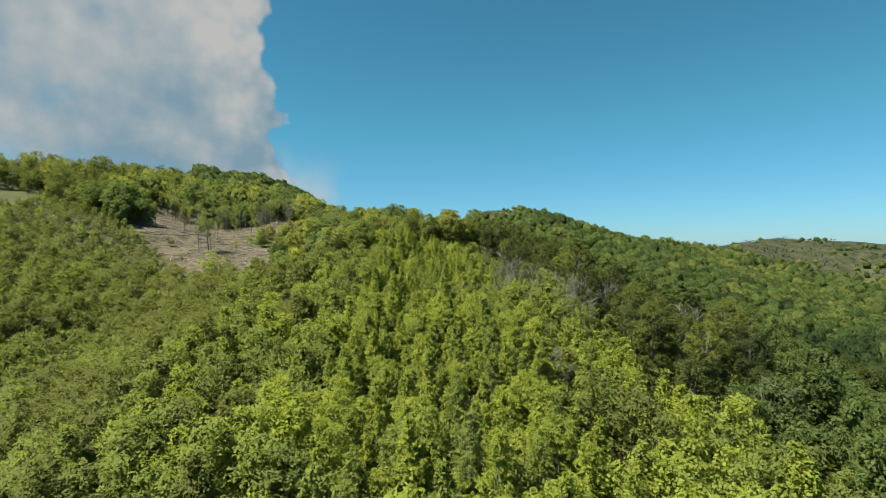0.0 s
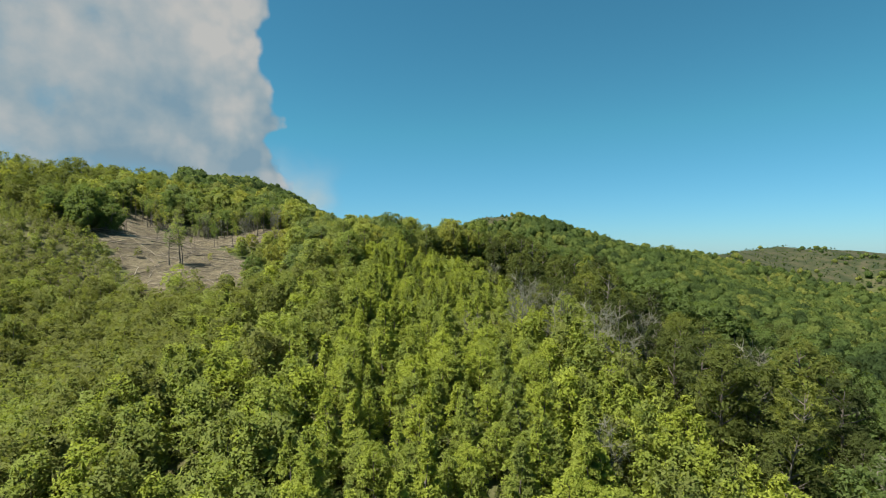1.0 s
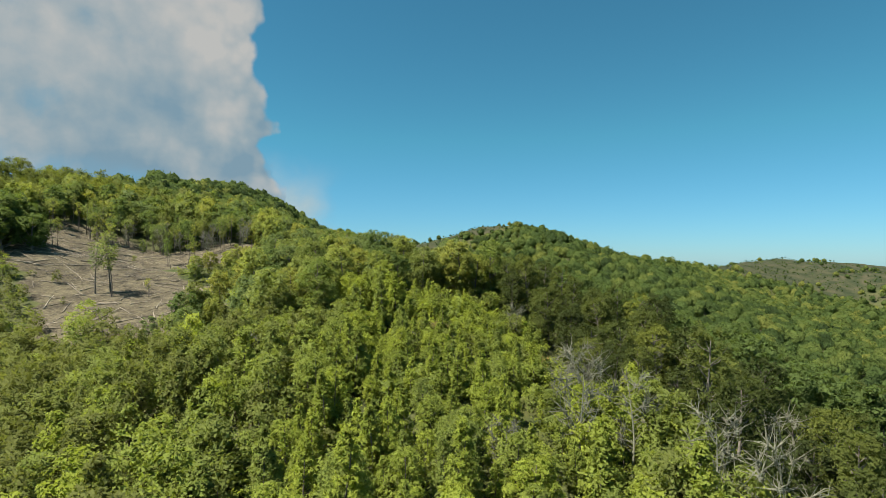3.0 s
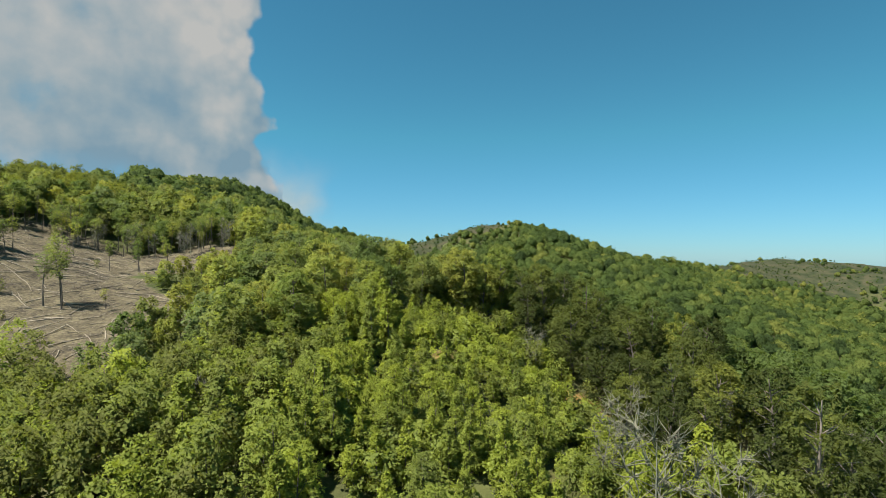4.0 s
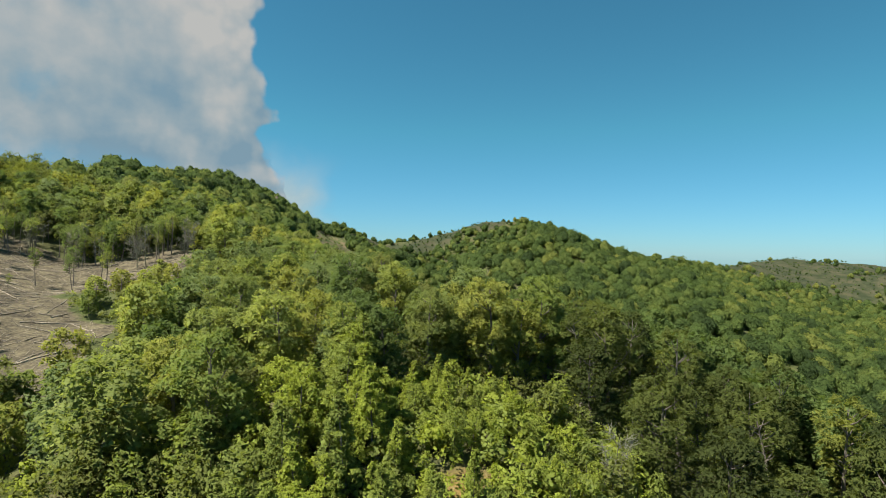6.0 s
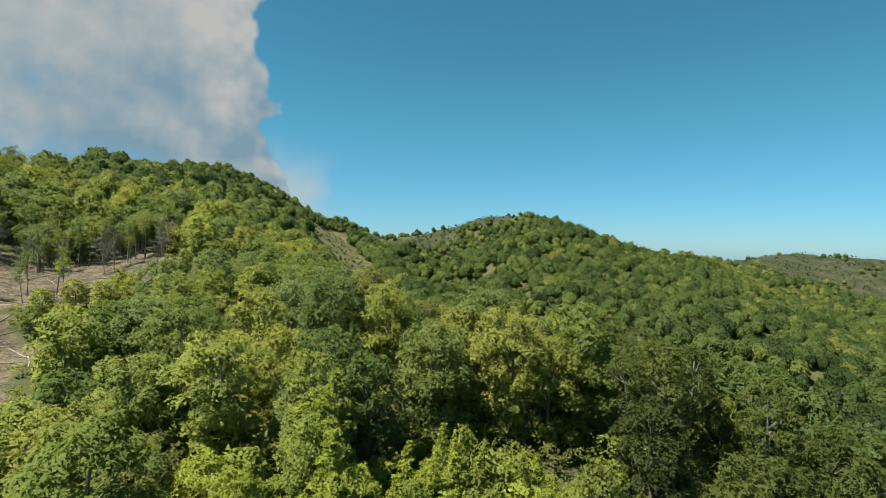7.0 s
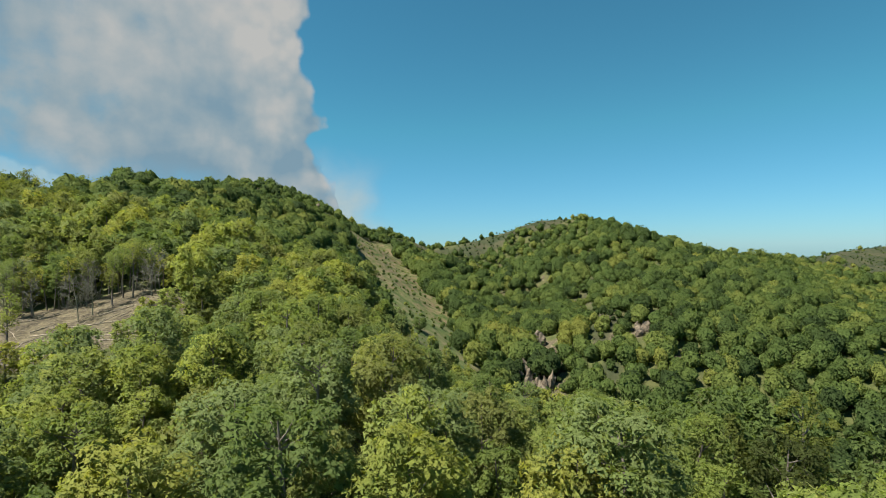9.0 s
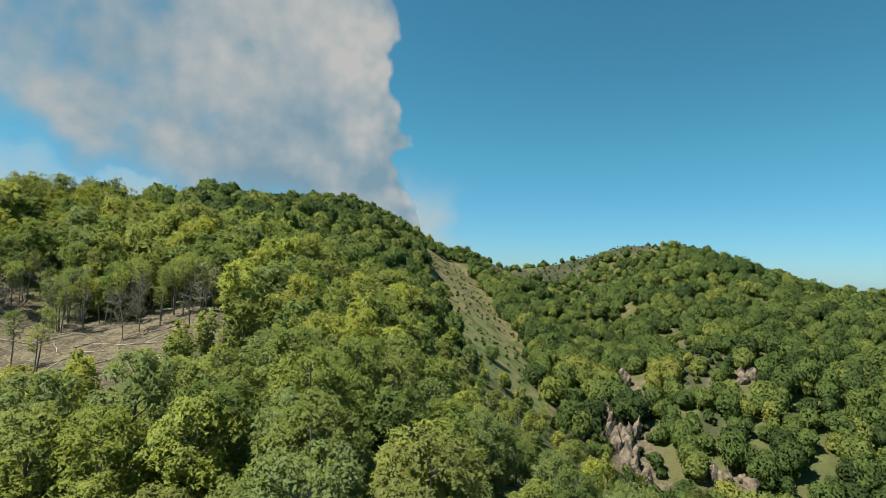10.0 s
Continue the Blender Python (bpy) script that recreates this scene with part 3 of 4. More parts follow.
young_near, young_rest = split(young, 300, [(3, 30), (-3, 75), (-7, 105)])
big_near, big_rest = split(big, 200, [(16, 70), (-2, 112), (-20, 150)])
place_trees("young_tree", "slender young broadleaf tree in fresh yellow-green leaf", "tree", "young trees on the spur", young_t, low_growth(stand(young_near, R, 0.8, 1.35)), R)
hero = np.array([(-9.3, 121.0, float(ground_height(-9.3, 121.0)), 0.98)])
place_trees("beech_tree", "rounded broadleaf tree in dense green spring leaf", "tree", "older trees on the spur", beech_t, np.concatenate([hero, stand(big_near[big_near[:, 0] < 4], R, 0.66, 1.12)]), R)
place_trees("beech_tree", "broad older tree, deep green leaf colour darkened for shade", "tree", "older trees on the spur", deep_shaded_t, stand(big_near[big_near[:, 0] >= 4], R, 0.75, 1.15), R)
for b in young_t + beech_t + deep_shaded_t:
    drop_template(b)

young_mid, young_rest = split(young_rest, 560, [(3, 25), (-6, 70), (-14, 105)])
shrub_t = []
for i in range(4):
    r = np.random.RandomState(150 + i)
    base = new("shrub")
    c, rad = clump_set(r, 16, 1.15, 0.35, 1.9, 0.42, "dome")
    v, f = branches(r, 1.9, 0.035, c, 9, 0.05)
    part("stem", mesh_of("stem", v, f, [m_bark], True), base)
    v, soft = leaves(r, c, rad, 560, 0.42, 0.3)
    part("foliage", mesh_of("foliage", v, np.arange(len(v)).reshape(-1, 3), [m_young], normals=soft), base)
    shrub_t.append(base)
low = scatter(R, -22, 14, 84, 123, 2.05)
low = low[(old_wood(low[:, 0], low[:, 1]) < 1.5) & (bracken(low[:, 0], low[:, 1]) < 0.4)]
place_trees("shrub", "low leafy shrub in bright yellow-green spring leaf", "shrub", "shrubs on the spur", shrub_t, stand(low[:290], R, 0.55, 1.1), R, 5)
for b in shrub_t:
    drop_template(b)
young_a = [crown_array(300 + i, 700, 0.52, ("spire", "dome", "vase", "spire", "dome")[i], 1.5, 0.25, 5.0, 120, 0.22, 0.07) for i in range(5)]
wood("young_thicket", "young broadleaf thicket in yellow-green spring leaf", "thicket", low_growth(stand(young_mid, R, 0.8, 1.4)), young_a, [m_young_far, m_bark], np.clip(R.normal(0.42, 0.2, len(young_mid)) - 0.2 * (young_mid[:, 0] < -8), 0, 1), R)
under = np.concatenate([scatter(R, -70, 45, -20, 125, 2.9), scatter(R, -82, -36, 124, 182, 2.6), scatter(R, -128, -70, 70, 140, 2.4)])
under = under[(clearing(under[:, 0], under[:, 1]) < 0.4) & (bracken(under[:, 0], under[:, 1]) < 0.3)]
under_a = [crown_array(305 + i, 60, 0.62, "dome", 1.25, 0.0, 1.8, 9, 0.45) for i in range(4)]
wood("undergrowth", "green undergrowth of brambles and seedlings beneath the trees", "undergrowth", stand(under, R, 0.8, 1.7), under_a, [m_young_far, m_bark], np.clip(R.normal(0.3, 0.2, len(under)), 0, 1), R)
young_b = [crown_array(310 + i, 200, 0.85, "dome", 1.75, 0.2, 5.0, 101, 0.22, 0.07) for i in range(5)]
tones = np.clip(R.normal(0.02, 0.13, len(young_rest)) + 0.16 * wavy(young_rest[:, 0], young_rest[:, 1], 22, 77), 0, 1)
wood("young_wood", "young broadleaf wood in olive and yellow-green spring leaf", "wood", stand(young_rest, R, 0.75, 1.35), young_b, [m_young_far, m_bark], tones, R)
big_mid, big_rest = split(big_rest, 260, [(20, 70), (0, 112), (-30, 150)])
big_far, big_rest = split(big_rest, 520, [(20, 80), (-2, 112), (-30, 150), (-70, 195)])
big_a = [crown_array(320 + i, 1700, 0.66, ("dome", "dome", "dome", "dome", "vase")[i], (3.3, 3.0, 2.8, 3.5, 3.0)[i], 0.8, (8.6, 9.2, 10.0, 8.2, 9.6)[i], 90, 0.26, 0.18) for i in range(5)]
wood("old_wood", "older broadleaf wood in green spring leaf", "wood", stand(big_mid, R, 0.7, 1.15), big_a, [m_beech_far, m_bark], np.where(big_mid[:, 0] > 6, R.uniform(0.0, 0.17, len(big_mid)), np.where(big_mid[:, 1] > 136, R.uniform(0.3, 1.0, len(big_mid)), R.uniform(0.02, 0.98, len(big_mid)))), R)
big_c = [crown_array(325 + i, 620, 1.05, ("dome", "dome", "dome", "dome", "vase")[i], (3.4, 3.1, 2.9, 3.6, 3.1)[i], 0.6, (8.6, 9.2, 9.8, 8.2, 9.4)[i], 40, 0.32, 0.18) for i in range(5)]
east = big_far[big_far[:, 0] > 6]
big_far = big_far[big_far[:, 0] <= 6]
# the flank's shade is part of these leaf colours
wood("flank_wood", "broadleaf wood in deep green, shade coloured in, on steep flank", "wood", stand(east, R, 0.7, 1.2), big_c, [m_deep_shaded_far, m_bark], np.clip(R.normal(0.28, 0.2, len(east)), 0, 1), R)
wood("upper_wood", "older broadleaf wood climbing the ridge in green spring leaf", "wood", stand(big_far, R, 0.7, 1.2), big_c, [m_beech_far, m_bark], R.uniform(0.1, 0.98, len(big_far)), R)
side = scatter(R, 70, 215, -34, 245, 5.6)
big_rest = np.concatenate([big_rest, side])
big_b = [crown_array(330 + i, 150, 1.7, "dome", 3.5, 0.4, 9.0, 20, 0.4, 0.18) for i in range(5)]
# dark tones carry the slope's shade; lighter again west of x = -20
wood("slope_wood", "broadleaf wood on nearer slopes, leaf tones darkened for shade eastward", "wood", stand(big_rest, R, 0.65, 1.15), big_b, [m_deep_shaded_far, m_bark], np.clip(R.normal(0.1, 0.16, len(big_rest)) + 0.65 * (big_rest[:, 0] < -20), 0, 1), R)

hill = []
for x0, x1, y0, y1, gap, size in ((-330, 200, 240, 480, 6.0, 1.02), (200, 330, 240, 480, 7.6, 1.3), (-420, 470, 480, 830, 8.2, 1.3), (-100, 950, 830, 1300, 11.5, 1.6), (200, 480, 100, 480, 9.5, 1.5), (470, 950, 400, 830, 15, 2.1)):
    s = scatter(R, x0, x1, y0, y1, gap)
    open_ = np.maximum(np.maximum(meadow(s[:, 0], s[:, 1]), scars(s[:, 0], s[:, 1])), heath(s[:, 0], s[:, 1]) * np.where(s[:, 1] > 560, 1.4, 0.55))
    crest = np.interp(s[:, 1], [240, 318, 480, 635, 780], [-185, -182, -255, -315, -365])
    ok = (R.uniform(0, 1, len(s)) > open_ * 1.05) & (s[:, 0] > crest) & (wavy(s[:, 0], s[:, 1], 30, 61) < 0.95)
    ok &= ~((s[:, 1] > 300) & (s[:, 0] < 470) & (s[:, 1] > np.interp(s[:, 0], [-340, -290, -118, 33, 104, 284, 376, 470], [760, 660, 690, 755, 790, 925, 1045, 1110])))
    st = stand(s[ok], R, 0.6, 1.3)
    st[:, 3] *= 1.1 * size * (1 - 0.6 * heath(st[:, 0], st[:, 1]))
    hill.append(st)
u = np.linspace(0, 1, 50)
row = np.column_stack([np.interp(u, [0, 0.3, 0.7, 1], [-128, -78, -34, -12]), np.interp(u, [0, 0.3, 0.7, 1], [555, 448, 352, 318])])
for off in (3, 9):
    st = stand(row + R.normal(size=row.shape) * 1.6 + (off, 0), R, 1.25, 1.8)
    hill.append(st)
shrubs = scatter(R, -190, 20, 240, 700, 3.6)
shrubs = stand(shrubs[(meadow(shrubs[:, 0], shrubs[:, 1]) > 0.3) & (R.uniform(0, 1, len(shrubs)) < 0.4 + 0.35 * wavy(shrubs[:, 0], shrubs[:, 1], 22, 81))], R, 0.06, 0.26)
hill.append(shrubs)
crag_bush = np.column_stack([R.normal(-6.5, 7.5, 130), R.uniform(264, 346, 130)])
crag_bush[90:] = np.column_stack([np.interp(crag_bush[90:, 1], [264, 346], [20, 30]) + R.normal(size=40) * 4, np.interp(crag_bush[90:, 1], [264, 346], [310, 475])])
hill.append(stand(crag_bush, R, 0.2, 0.46))
moor = scatter(R, 280, 950, 860, 1300, 8.5)
moor = moor[(heath(moor[:, 0], moor[:, 1]) > 0.3) & (wavy(moor[:, 0], moor[:, 1], 60, 91) > -0.3)]
moor = np.concatenate([moor, scatter(R, -330, -250, 600, 690, 5), scatter(R, -130, 30, 620, 725, 7)])
hill.insert(0, stand(moor, R, 0.14, 0.5))
hill = np.concatenate(hill)
hill[:, 3] *= np.where((hill[:, 1] > 560) & (hill[:, 0] < 200), 0.76, 1.0) * np.where((hill[:, 0] < -150) & (hill[:, 1] > 380) & (hill[:, 1] <= 560), 0.62, 1.0)
hill_a = [dome_crown(340 + i, 170, 0.75, (3.0, 3.5, 4.2, 3.2, 3.8, 4.4)[i], (6.0, 7.0, 6.6, 7.4, 6.2, 7.2)[i], 10, 5) for i in range(6)]
hill_b = [dome_crown(350 + i, 44, 1.3, (3.2, 3.6, 4.2, 3.4, 3.8, 4.4)[i], 6.6, 7, 4) for i in range(6)]
tones = np.clip(R.normal(0.42, 0.2, len(hill)) + 0.22 * wavy(hill[:, 0], hill[:, 1], 70, 71), 0, 1)
# shade on the near eastern foot of the hill, put into the leaf tones
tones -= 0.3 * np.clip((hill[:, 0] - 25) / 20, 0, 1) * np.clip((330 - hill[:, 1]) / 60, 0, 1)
tones = np.clip(tones + 0.14 * np.clip((hill[:, 0] - 170) / 60, 0, 1) * np.clip((hill[:, 1] - 420) / 150, 0, 1), 0, 1)
tones[-130:] = R.uniform(0, 0.18, 130)
tones[:len(moor)] = R.uniform(0, 0.4, len(moor))
close = (hill[:, 1] < 480) & (hill[:, 0] < 260)
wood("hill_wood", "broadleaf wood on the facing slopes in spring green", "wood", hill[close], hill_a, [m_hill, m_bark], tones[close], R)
wood("far_wood", "broadleaf woods over the far slopes in spring green", "wood", hill[~close], hill_b, [m_hill, m_bark], tones[~close], R)



# ---- single trees and the felled clearing ----
def spot(x, y, size):
    return (x, y, float(ground_height(x, y)), size)


def bare_tree(seed, height=7.0):
    """A tree with pale bare limbs and many fine twigs."""
    r = np.random.RandomState(seed)
    base = new("bare_tree")
    c, _ = clump_set(r, 26, height * 0.3, height * 0.3, height, 0.3, "vase")
    v, f = branches(r, height, 0.085, c, 22, 0.25)
    part("trunk", mesh_of("trunk", v, f, [m_pale], True), base)
    twigs = []
    for p in c:
        for k in range(8):
            d = unit(r.normal(size=3) + unit(p * (1, 1, 0)) * 0.7 + np.array((0, 0, 0.8)))
            q = p + d * r.uniform(0.5, 1.3)
            twigs.append(tube(r, [p - d * 0.2, (p + q) / 2 + r.normal(size=3) * 0.08, q], [0.028, 0.02, 0.008], 3))
    v, f = join(twigs)
    part("twig_canopy", mesh_of("twig_canopy", v, f, [m_pale], True), base, "dense pale grey twigs")
    return base


bare_t = [bare_tree(400 + i) for i in range(3)]
bare_spots = [spot(x, y, z) for x, y, z in ((8.2, 76.2, 1.2), (12.6, 77.4, 1.1), (18.6, 66.1, 1.15), (16.8, 71.1, 1.1), (25, 78.4, 1.15), (21.5, 94.4, 1.0), (33, 68.8, 1.1), (42, 68.2, 1.1), (22, 84, 1.0), (10.5, 90, 0.95), (2.4, 72, 0.75), (13.4, 48, 0.7), (8, 86, 0.8), (26, 86, 1.05), (30, 93, 0.9), (29, 60, 1.0), (36, 52, 1.1), (14, 100, 0.85), (-14, 60, 0.6), (-24, 88, 0.7), (-34, 60, 0.65), (5, 108, 0.7), (-48, 72, 0.7))] + [spot(-68 - 3.1 * k + 2 * math.sin(k * 2.3), 180 + 4 * math.sin(k * 1.7), 0.95 + 0.2 * math.sin(k)) for k in range(14)]
place_trees("bare_tree", "leafless pale grey tree with fine bare twigs", "tree", "bare trees", bare_t, [(x, y, z, s * (1.12 if x > 8 else 1.0)) for x, y, z, s in bare_spots], R)

thin_t = [tree_template("thin_tree", 420 + i, 620, 0.34, "vase", 9.0, 1.7, 0.45, 30, 0.4, 0.12, 20, m_beech, m_bark) for i in range(4)]
lone = [(-94.5, 157, 0.95), (-73, 129, 1.15), (-71, 130.5, 1.25), (-69.5, 128.5, 1.05), (-85, 161, 0.8), (-81, 165, 0.9), (-77, 160, 0.75), (-75, 164, 0.85), (-72, 161.5, 0.8), (-97, 165, 0.9), (-103, 155, 0.9), (-63, 130, 0.45), (-88, 147, 0.5), (-99, 149, 0.8), (-80, 150, 0.4)]
rim = R.uniform(0, 1, 70)
rim = np.column_stack([np.interp(rim, [0, 0.4, 1], [-121, -98, -70]) + R.normal(size=70) * 2.5, np.interp(rim, [0, 0.4, 1], [171, 181, 182]) + R.uniform(-5, 9, 70)])
place_trees("thin_tree", "thin tall tree with bare dark trunk and small leafy top", "tree", "thin trees round the clearing", thin_t, [spot(*p) for p in lone] + list(map(tuple, stand(rim, R, 0.7, 1.05))), R, 4)

dome_t = [tree_template("dark_tree", 440 + i, 3600, 0.5, "dome", 8.6, 3.6, 0.08, 46, 0.33, 0.2, 10, m_dark_leaf, m_bark) for i in range(2)]
place_trees("dark_tree", "broad dark green tree with a dense round crown", "tree", "dark trees beside the clearing", dome_t, [spot(*p) for p in ((-99, 136, 1.1), (-104, 139, 1.2), (-96, 140, 0.95), (-109, 145, 1.25), (-101, 145, 1.1), (-114, 150, 1.15), (-107, 151, 1.05), (-113, 140, 1.0), (-119, 146, 1.1), (-122, 154, 1.0))], R)
fir_t = [tree_template("dusky_tree", 460 + i, 3200, 0.34, "spire", 8.5, 2.0, 0.05, 70, 0.26, 0.15, 10, m_dark, m_bark) for i in range(1)]
place_trees("dusky_tree", "narrow dusky brown-green tree among brighter crowns", "tree", "", fir_t, [spot(*p) for p in ((-0.6, 127, 0.92), (-27, 118, 0.6), (17, 108, 0.7))], R)
for b in bare_t + thin_t + dome_t + fir_t:
    drop_template(b)


def log_mesh(seed, length, girth, side):
    r = np.random.RandomState(seed)
    n = 6
    pts = [(length * (i / n - 0.5), 0.12 * length * 0.1 * math.sin(i * 1.3 + seed), 0.0) for i in range(n + 1)]
    out = [tube(r, pts, np.linspace(girth, girth * 0.35, n + 1), 6)]
    v, f = join(out)
    return mesh_of("fallen_branch", v, f, [m_wood], True)


logs = [log_mesh(500 + i, L, g, k) for i, (L, g, k) in enumerate(((5.5, 0.13, 3), (4.0, 0.09, 4), (7.0, 0.11, 5), (3.0, 0.08, 2), (2.2, 0.06, 2), (4.6, 0.08, 6)))]
laid = scatter(R, -122, -52, 112, 182, 2.6)
laid = laid[(clearing(laid[:, 0], laid[:, 1]) > 0.6)]
laid = laid[R.permutation(len(laid))[:290]]
for i, (x, y) in enumerate(laid):
    a = R.normal(0.6, 0.9)
    h0, h1 = float(ground_height(x - math.cos(a), y - math.sin(a))), float(ground_height(x + math.cos(a), y + math.sin(a)))
    ob = new("fallen_branch", logs[i % len(logs)])
    ob.matrix_basis = pose(x, y, (h0 + h1) / 2 + 0.08, 0, -math.degrees(math.atan2(h1 - h0, 2)), math.degrees(a))
    tagged(ob, "dry pale fallen branch lying on bare earth", "branch", "felled branches in the clearing")

piles, pale = [], []
for x, y, n in ((-78, 147, 90), (-70, 157, 80), (-74, 140, 110), (-90, 152, 70), (-84, 133, 80), (-66, 133, 60), (-97, 160, 60)):
    for k in range(n):
        px, py = x + R.normal() * 2.2, y + R.normal() * 1.3
        pz = float(ground_height(px, py))
        a, up = R.uniform(0, 6.28), R.uniform(0.0, 0.35)
        d = np.array((math.cos(a), math.sin(a), up)) * R.uniform(0.5, 1.3)
        p = np.array((px, py, pz + R.uniform(0.0, 0.45)))
        piles.append(tube(R, [p - d * 0.5, p + (0, 0, 0.06), p + d * 0.5], [0.035, 0.03, 0.012], 3))
sticks = scatter(R, -122, -48, 104, 184, 1.25)
sticks = sticks[clearing(sticks[:, 0], sticks[:, 1]) > 0.4]
heights = ground_height(sticks[:, 0], sticks[:, 1])
for (x, y), z in zip(sticks, heights):
    a = R.normal(0.6, 1.0)
    d = np.array((math.cos(a), math.sin(a), 0.35 * math.cos(a - 2.5))) * R.uniform(0.4, 1.5)
    p = np.array((x, y, z + R.uniform(0.05, 0.3)))
    pale.append(tube(R, [p - d * 0.5, p + (0, 0, 0.04), p + d * 0.5], [0.04, 0.035, 0.015], 3))
v, f = join(pale)
tagged(new("felling_litter", mesh_of("felling_litter", v, f, [m_wood], True)), "pale dry sticks strewn over bare felled ground", "sticks", kind="stuff")
v, f = join(piles)
tagged(new("brushwood", mesh_of("brushwood", v, f, [m_bark], True)), "heaps of dark cut twigs left on the felled slope", "brushwood", kind="stuff")

round_t = tree_template("round_tree", 480, 2200, 0.62, "dome", 6.6, 3.3, 0.04, 36, 0.36, 0.2, 6, m_beech, m_bark)
for x, y, z, text in ((-50.6, 298.5, 0.85, "single round green bush on an open grass slope"), (-119, 407, 0.95, "round dark bush on a brown slope"), (-100, 400, 0.6, "small round bush on a brown slope"), (284, 880, 3.1, "round tree alone on the skyline of a ridge"), (-92, 380, 0.7, "small round bush on a brown slope")):
    place_trees("round_tree", text, "tree", "", [round_t], [spot(x, y, z)], R, 0)
drop_template(round_t)


# ---- rocks ----
def rock_material():
    m, nt, out = material("outcrop_rock")
    pos = node(nt, "ShaderNodeNewGeometry").outputs["Position"]
    n1, n2 = noise_tex(nt, pos, 0.5, 6, 0.65), noise_tex(nt, pos, 2.5, 6, 0.65)
    col = ramp(nt, n1.outputs[0], [(0.35, (0.05, 0.042, 0.03)), (0.5, (0.14, 0.11, 0.075)), (0.65, (0.21, 0.17, 0.115))])
    bs = node(nt, "ShaderNodeBsdfPrincipled")
    nt.links.new(mix(nt, 0.35, col, n2.outputs[0], "OVERLAY"), bs.inputs["Base Color"])
    bs.inputs["Roughness"].default_value = 0.92
    nt.links.new(node(nt, "ShaderNodeBump", Height=n2.outputs[0], Strength=0.8, Distance=0.4).outputs[0], bs.inputs["Normal"])
    nt.links.new(bs.outputs[0], out.inputs[0])
    return m


m_rock = rock_material()


def rock_mesh(seed):
    bm = bmesh.new()
    bmesh.ops.create_icosphere(bm, subdivisions=2, radius=1.0)
    for v in bm.verts:
        p = v.co.normalized()
        k = 1 + 0.45 * noise.noise(p * 1.4 + Vector((seed * 3.7, 0, 0))) + 0.2 * noise.noise(p * 3.5 + Vector((0, seed * 5.1, 0)))
        v.co = Vector((p.x * 0.9, p.y * 0.7, p.z * 1.3)) * k
    me = bpy.data.meshes.new("rock")
    bm.to_mesh(me)
    bm.free()
    me.materials.append(m_rock)
    return me


rocks = [rock_mesh(i) for i in range(4)]
crag = tagged(new("rock_outcrop"), "crumbling tan rock outcrop between shrubs on a steep slope", "rock")
crag.location = (-7.5, 322, float(ground_height(-7.5, 322)))
for i in range(56):
    u = i / 55
    x, y = np.interp(u, [0, 0.6, 1], [-9.5, -7.5, -3.5]) + R.normal() * 2.2, np.interp(u, [0, 1], [345, 270]) + R.normal() * 1.5
    ob = part("rock", rocks[i % 4], crag)
    k = R.uniform(1.5, 3.4)
    ob.matrix_basis = pose(x + 7.5, y - 322, float(ground_height(x, y)) - crag.location.z + 0.2 * k, R.uniform(-18, 18), R.uniform(-18, 18), R.uniform(0, 360)) @ Matrix.Diagonal((k * 0.8, k * 0.9, k * 1.25, 1))
for gx_, gy_, n in ((41, 373, 7), (35, 346, 6), (22, 291, 6), (-196, 560, 9)):
    heap = tagged(new("rock_outcrop"), "small broken rock face on the wooded slope", "rock")
    gz_ = float(ground_height(gx_, gy_))
    heap.location = (gx_, gy_, gz_)
    for i in range(n):
        x, y, k = R.normal() * 3.2, R.normal() * 3.6, R.uniform(1.0, 2.8)
        ob = part("rock", rocks[i % 4], heap)
        ob.matrix_basis = pose(x, y, float(ground_height(gx_ + x, gy_ + y)) - gz_ + 0.1 * k, R.uniform(-25, 25), R.uniform(-25, 25), R.uniform(0, 360)) @ Matrix.Scale(k, 4)


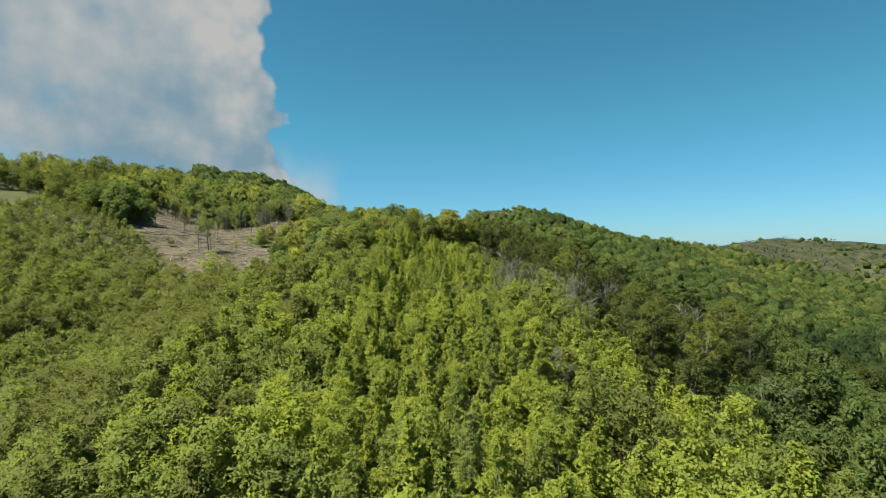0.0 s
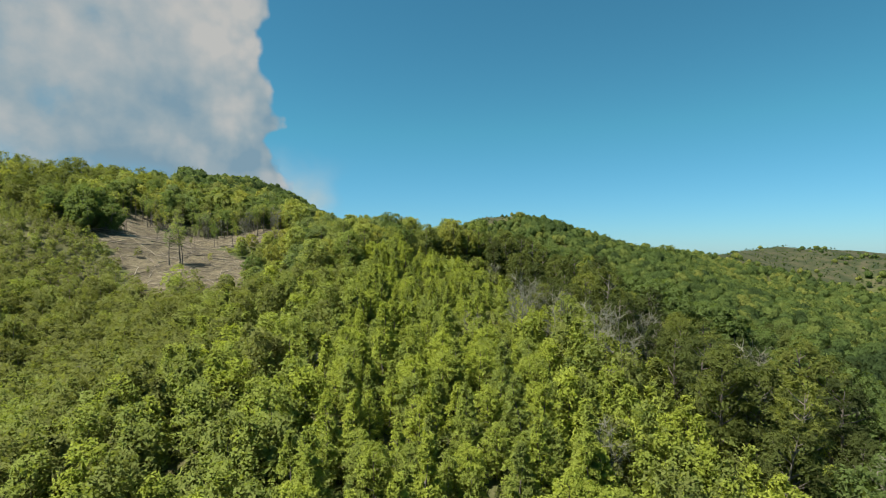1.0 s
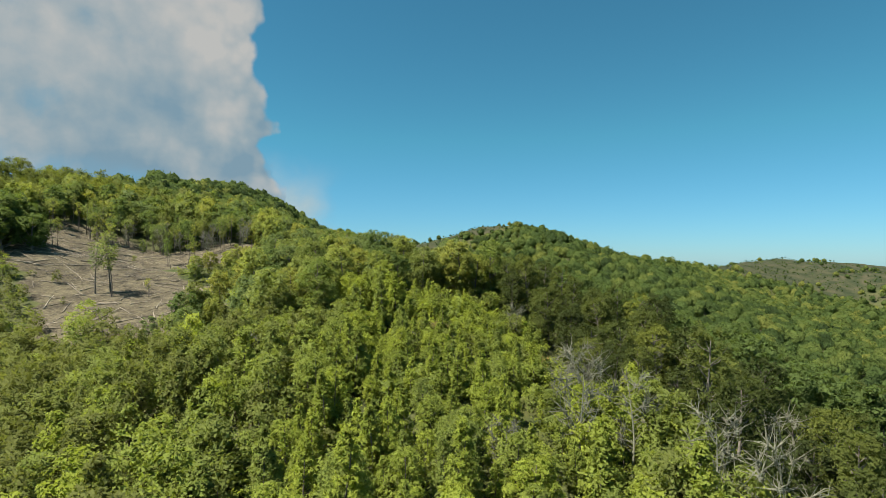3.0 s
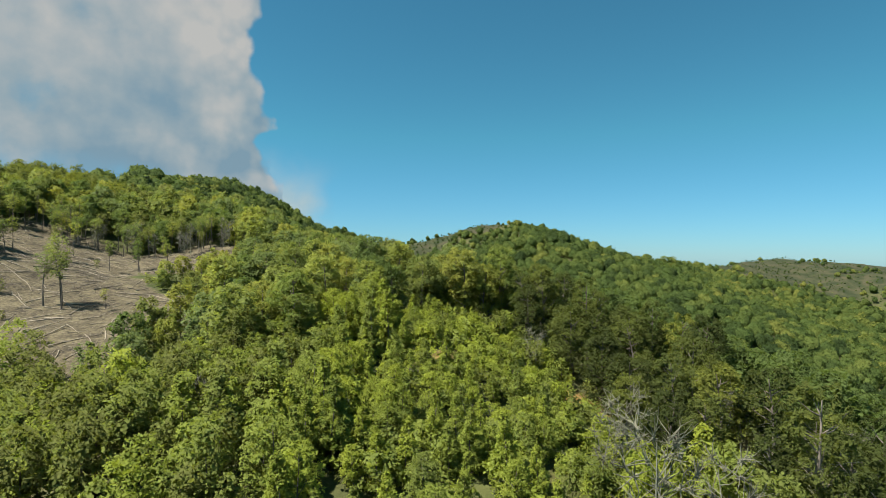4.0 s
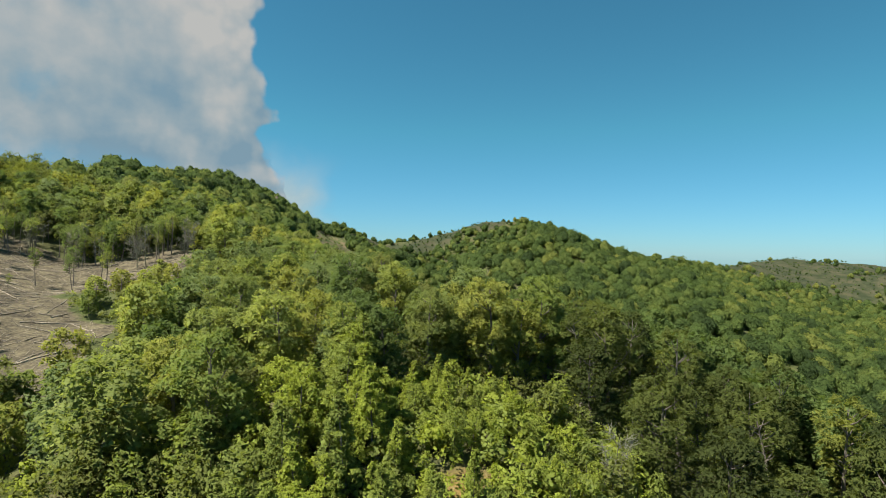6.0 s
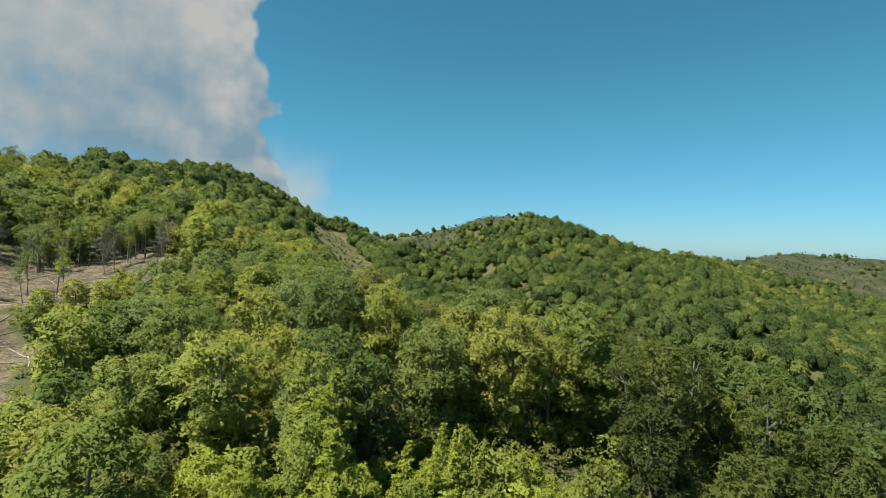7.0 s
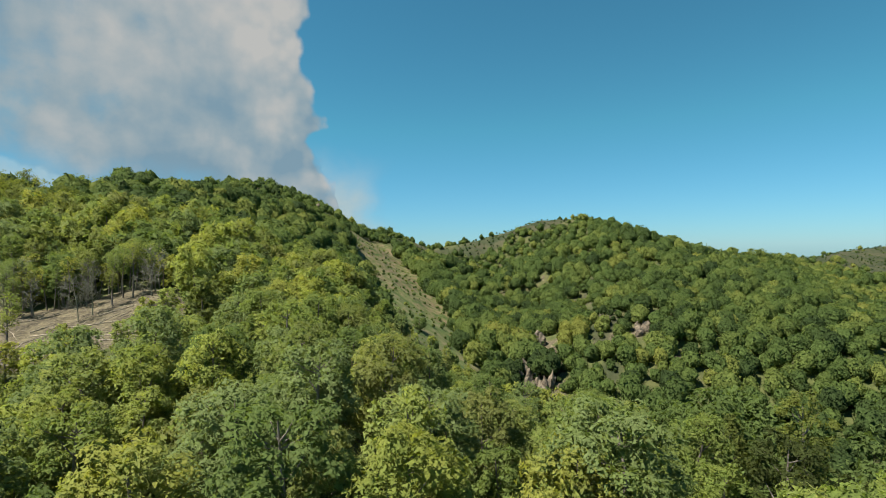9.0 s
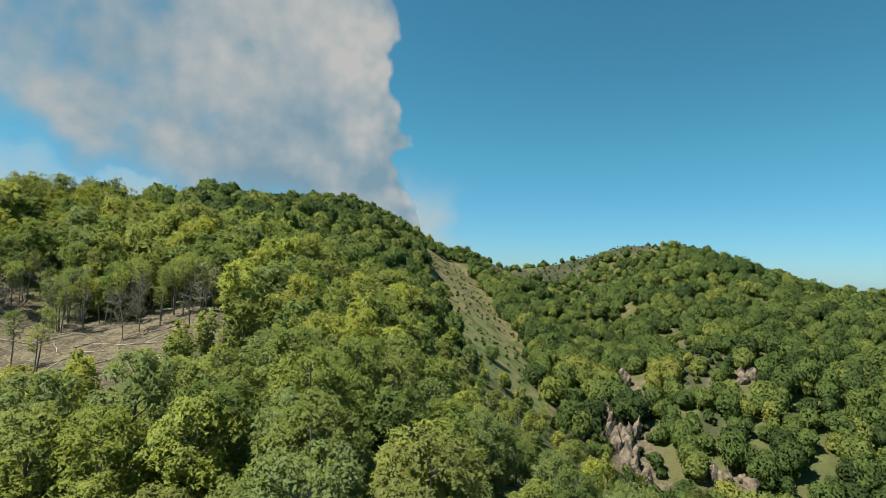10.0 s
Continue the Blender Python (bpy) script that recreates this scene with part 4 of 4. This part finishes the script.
# ---- smoke ----
def smoke_material():
    # the smoke glows by itself; its bright and shaded sides are painted colours
    m, nt, out = material("smoke")
    uv = node(nt, "ShaderNodeUVMap").outputs[0]
    sep = node(nt, "ShaderNodeSeparateXYZ", Vector=uv)
    az, el = sep.outputs[0], sep.outputs[1]
    n0 = noise_tex(nt, uv, 0.075, 3, 0.5).outputs[0]
    n1 = noise_tex(nt, uv, 0.16, 6, 0.5).outputs[0]
    n2 = noise_tex(nt, uv, 0.3, 6, 0.5).outputs[0]
    puff = node(nt, "ShaderNodeTexVoronoi", Vector=mix(nt, 0.08, uv, noise_tex(nt, uv, 0.5, 6).outputs[1], "LINEAR_LIGHT"), Scale=0.36, Detail=1.5, Roughness=0.5)
    puff.feature, puff.inputs["Smoothness"].default_value = "SMOOTH_F1", 0.5
    bulge = maths(nt, "SUBTRACT", 0.5, puff.outputs["Distance"])
    soft_n = maths(nt, "SUBTRACT", n1, 0.5)
    fine_n = maths(nt, "SUBTRACT", n2, 0.5)
    # outline of the flank that is painted as sunlit: (height in degrees, bearing)
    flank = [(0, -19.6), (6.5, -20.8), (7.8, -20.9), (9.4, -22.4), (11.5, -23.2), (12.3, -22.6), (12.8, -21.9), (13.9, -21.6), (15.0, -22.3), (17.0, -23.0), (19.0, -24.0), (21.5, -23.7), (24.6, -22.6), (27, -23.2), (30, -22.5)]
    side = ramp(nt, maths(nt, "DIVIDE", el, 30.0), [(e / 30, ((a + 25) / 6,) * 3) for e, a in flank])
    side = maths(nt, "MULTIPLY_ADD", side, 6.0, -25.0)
    warp = maths(nt, "ADD", maths(nt, "MULTIPLY", bulge, 1.5), maths(nt, "MULTIPLY", fine_n, 1.8))
    inside = maths(nt, "ADD", maths(nt, "SUBTRACT", side, az), warp)
    right = step(nt, inside, -0.25, 0.55)
    floor_ = maths(nt, "MULTIPLY_ADD", maths(nt, "SUBTRACT", -26.0, az), 0.22, 1.0)
    under = step(nt, maths(nt, "ADD", maths(nt, "SUBTRACT", el, floor_), maths(nt, "MULTIPLY", soft_n, 9.0)), -1.5, 6.5)
    body = step(nt, maths(nt, "ADD", n1, maths(nt, "MULTIPLY", step(nt, az, -70.0, -28.0), 0.35)), 0.35, 0.75)
    dens = maths(nt, "MULTIPLY", maths(nt, "MULTIPLY", right, under), maths(nt, "MULTIPLY_ADD", body, 0.6, 0.34))
    foot = maths(nt, "SUBTRACT", 1.0, step(nt, maths(nt, "ADD", el, maths(nt, "MULTIPLY", soft_n, 6.0)), 4.0, 11.5))
    veil = maths(nt, "MULTIPLY", step(nt, maths(nt, "ADD", maths(nt, "SUBTRACT", -15.2, az), maths(nt, "MULTIPLY", soft_n, 7.0)), -0.5, 4.5), foot)
    veil = maths(nt, "MULTIPLY", veil, maths(nt, "MULTIPLY_ADD", n2, 1.2, 0.1))
    haze = maths(nt, "MULTIPLY", maths(nt, "SUBTRACT", 1.0, step(nt, az, -62.0, -44.0)), maths(nt, "MULTIPLY", step(nt, n1, 0.4, 0.65), 0.5))
    thin = maths(nt, "MAXIMUM", veil, haze)
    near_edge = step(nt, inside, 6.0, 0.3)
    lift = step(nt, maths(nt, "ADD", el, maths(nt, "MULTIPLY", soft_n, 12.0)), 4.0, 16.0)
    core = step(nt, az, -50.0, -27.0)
    # painted sunlight: brighter with height, towards the flank and on the puffs
    painted_lit = maths(nt, "ADD", maths(nt, "MULTIPLY_ADD", lift, 0.42, -0.03), maths(nt, "ADD", maths(nt, "MULTIPLY", soft_n, 1.5), maths(nt, "MULTIPLY", maths(nt, "SUBTRACT", n0, 0.5), 1.5)))
    painted_lit = maths(nt, "ADD", painted_lit, maths(nt, "ADD", maths(nt, "MULTIPLY", core, maths(nt, "MULTIPLY_ADD", bulge, 0.3, 0.26)), maths(nt, "MULTIPLY", fine_n, 0.5)))
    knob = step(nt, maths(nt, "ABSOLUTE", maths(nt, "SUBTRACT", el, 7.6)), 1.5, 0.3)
    painted_lit = maths(nt, "ADD", painted_lit, maths(nt, "MULTIPLY", near_edge, maths(nt, "ADD", maths(nt, "MULTIPLY", bulge, 0.6), maths(nt, "MULTIPLY_ADD", knob, 0.5, 0.08))))
    col = ramp(nt, painted_lit, [(0.0, (0.1, 0.15, 0.185)), (0.38, (0.15, 0.184, 0.2)), (0.9, (0.248, 0.244, 0.232))])
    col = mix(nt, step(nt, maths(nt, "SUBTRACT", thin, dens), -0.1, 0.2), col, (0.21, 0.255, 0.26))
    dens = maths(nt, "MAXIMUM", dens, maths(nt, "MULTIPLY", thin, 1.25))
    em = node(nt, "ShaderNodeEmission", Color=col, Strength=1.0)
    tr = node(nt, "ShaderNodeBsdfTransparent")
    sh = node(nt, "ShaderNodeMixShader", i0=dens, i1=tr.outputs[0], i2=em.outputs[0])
    nt.links.new(sh.outputs[0], out.inputs[0])
    return m


# a far backdrop shell that carries the self-glowing smoke
az, el = np.meshgrid(np.linspace(-80, -8, 73), np.linspace(-2, 48, 51))
ra, re = np.radians(az), np.radians(el)
dist = 4200.0
sv = np.stack([dist * np.sin(ra) * np.cos(re) - 5, dist * np.cos(ra) * np.cos(re) + 60, dist * np.sin(re) + 10], -1).reshape(-1, 3)
ids = np.arange(73 * 51).reshape(51, 73)
quads = np.stack([ids[:-1, :-1], ids[:-1, 1:], ids[1:, 1:], ids[1:, :-1]], -1).reshape(-1, 4)
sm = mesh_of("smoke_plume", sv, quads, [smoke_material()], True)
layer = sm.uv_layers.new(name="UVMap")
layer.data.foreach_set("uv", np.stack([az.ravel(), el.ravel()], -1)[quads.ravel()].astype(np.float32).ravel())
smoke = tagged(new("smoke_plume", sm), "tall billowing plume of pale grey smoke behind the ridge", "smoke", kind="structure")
smoke.visible_shadow = False
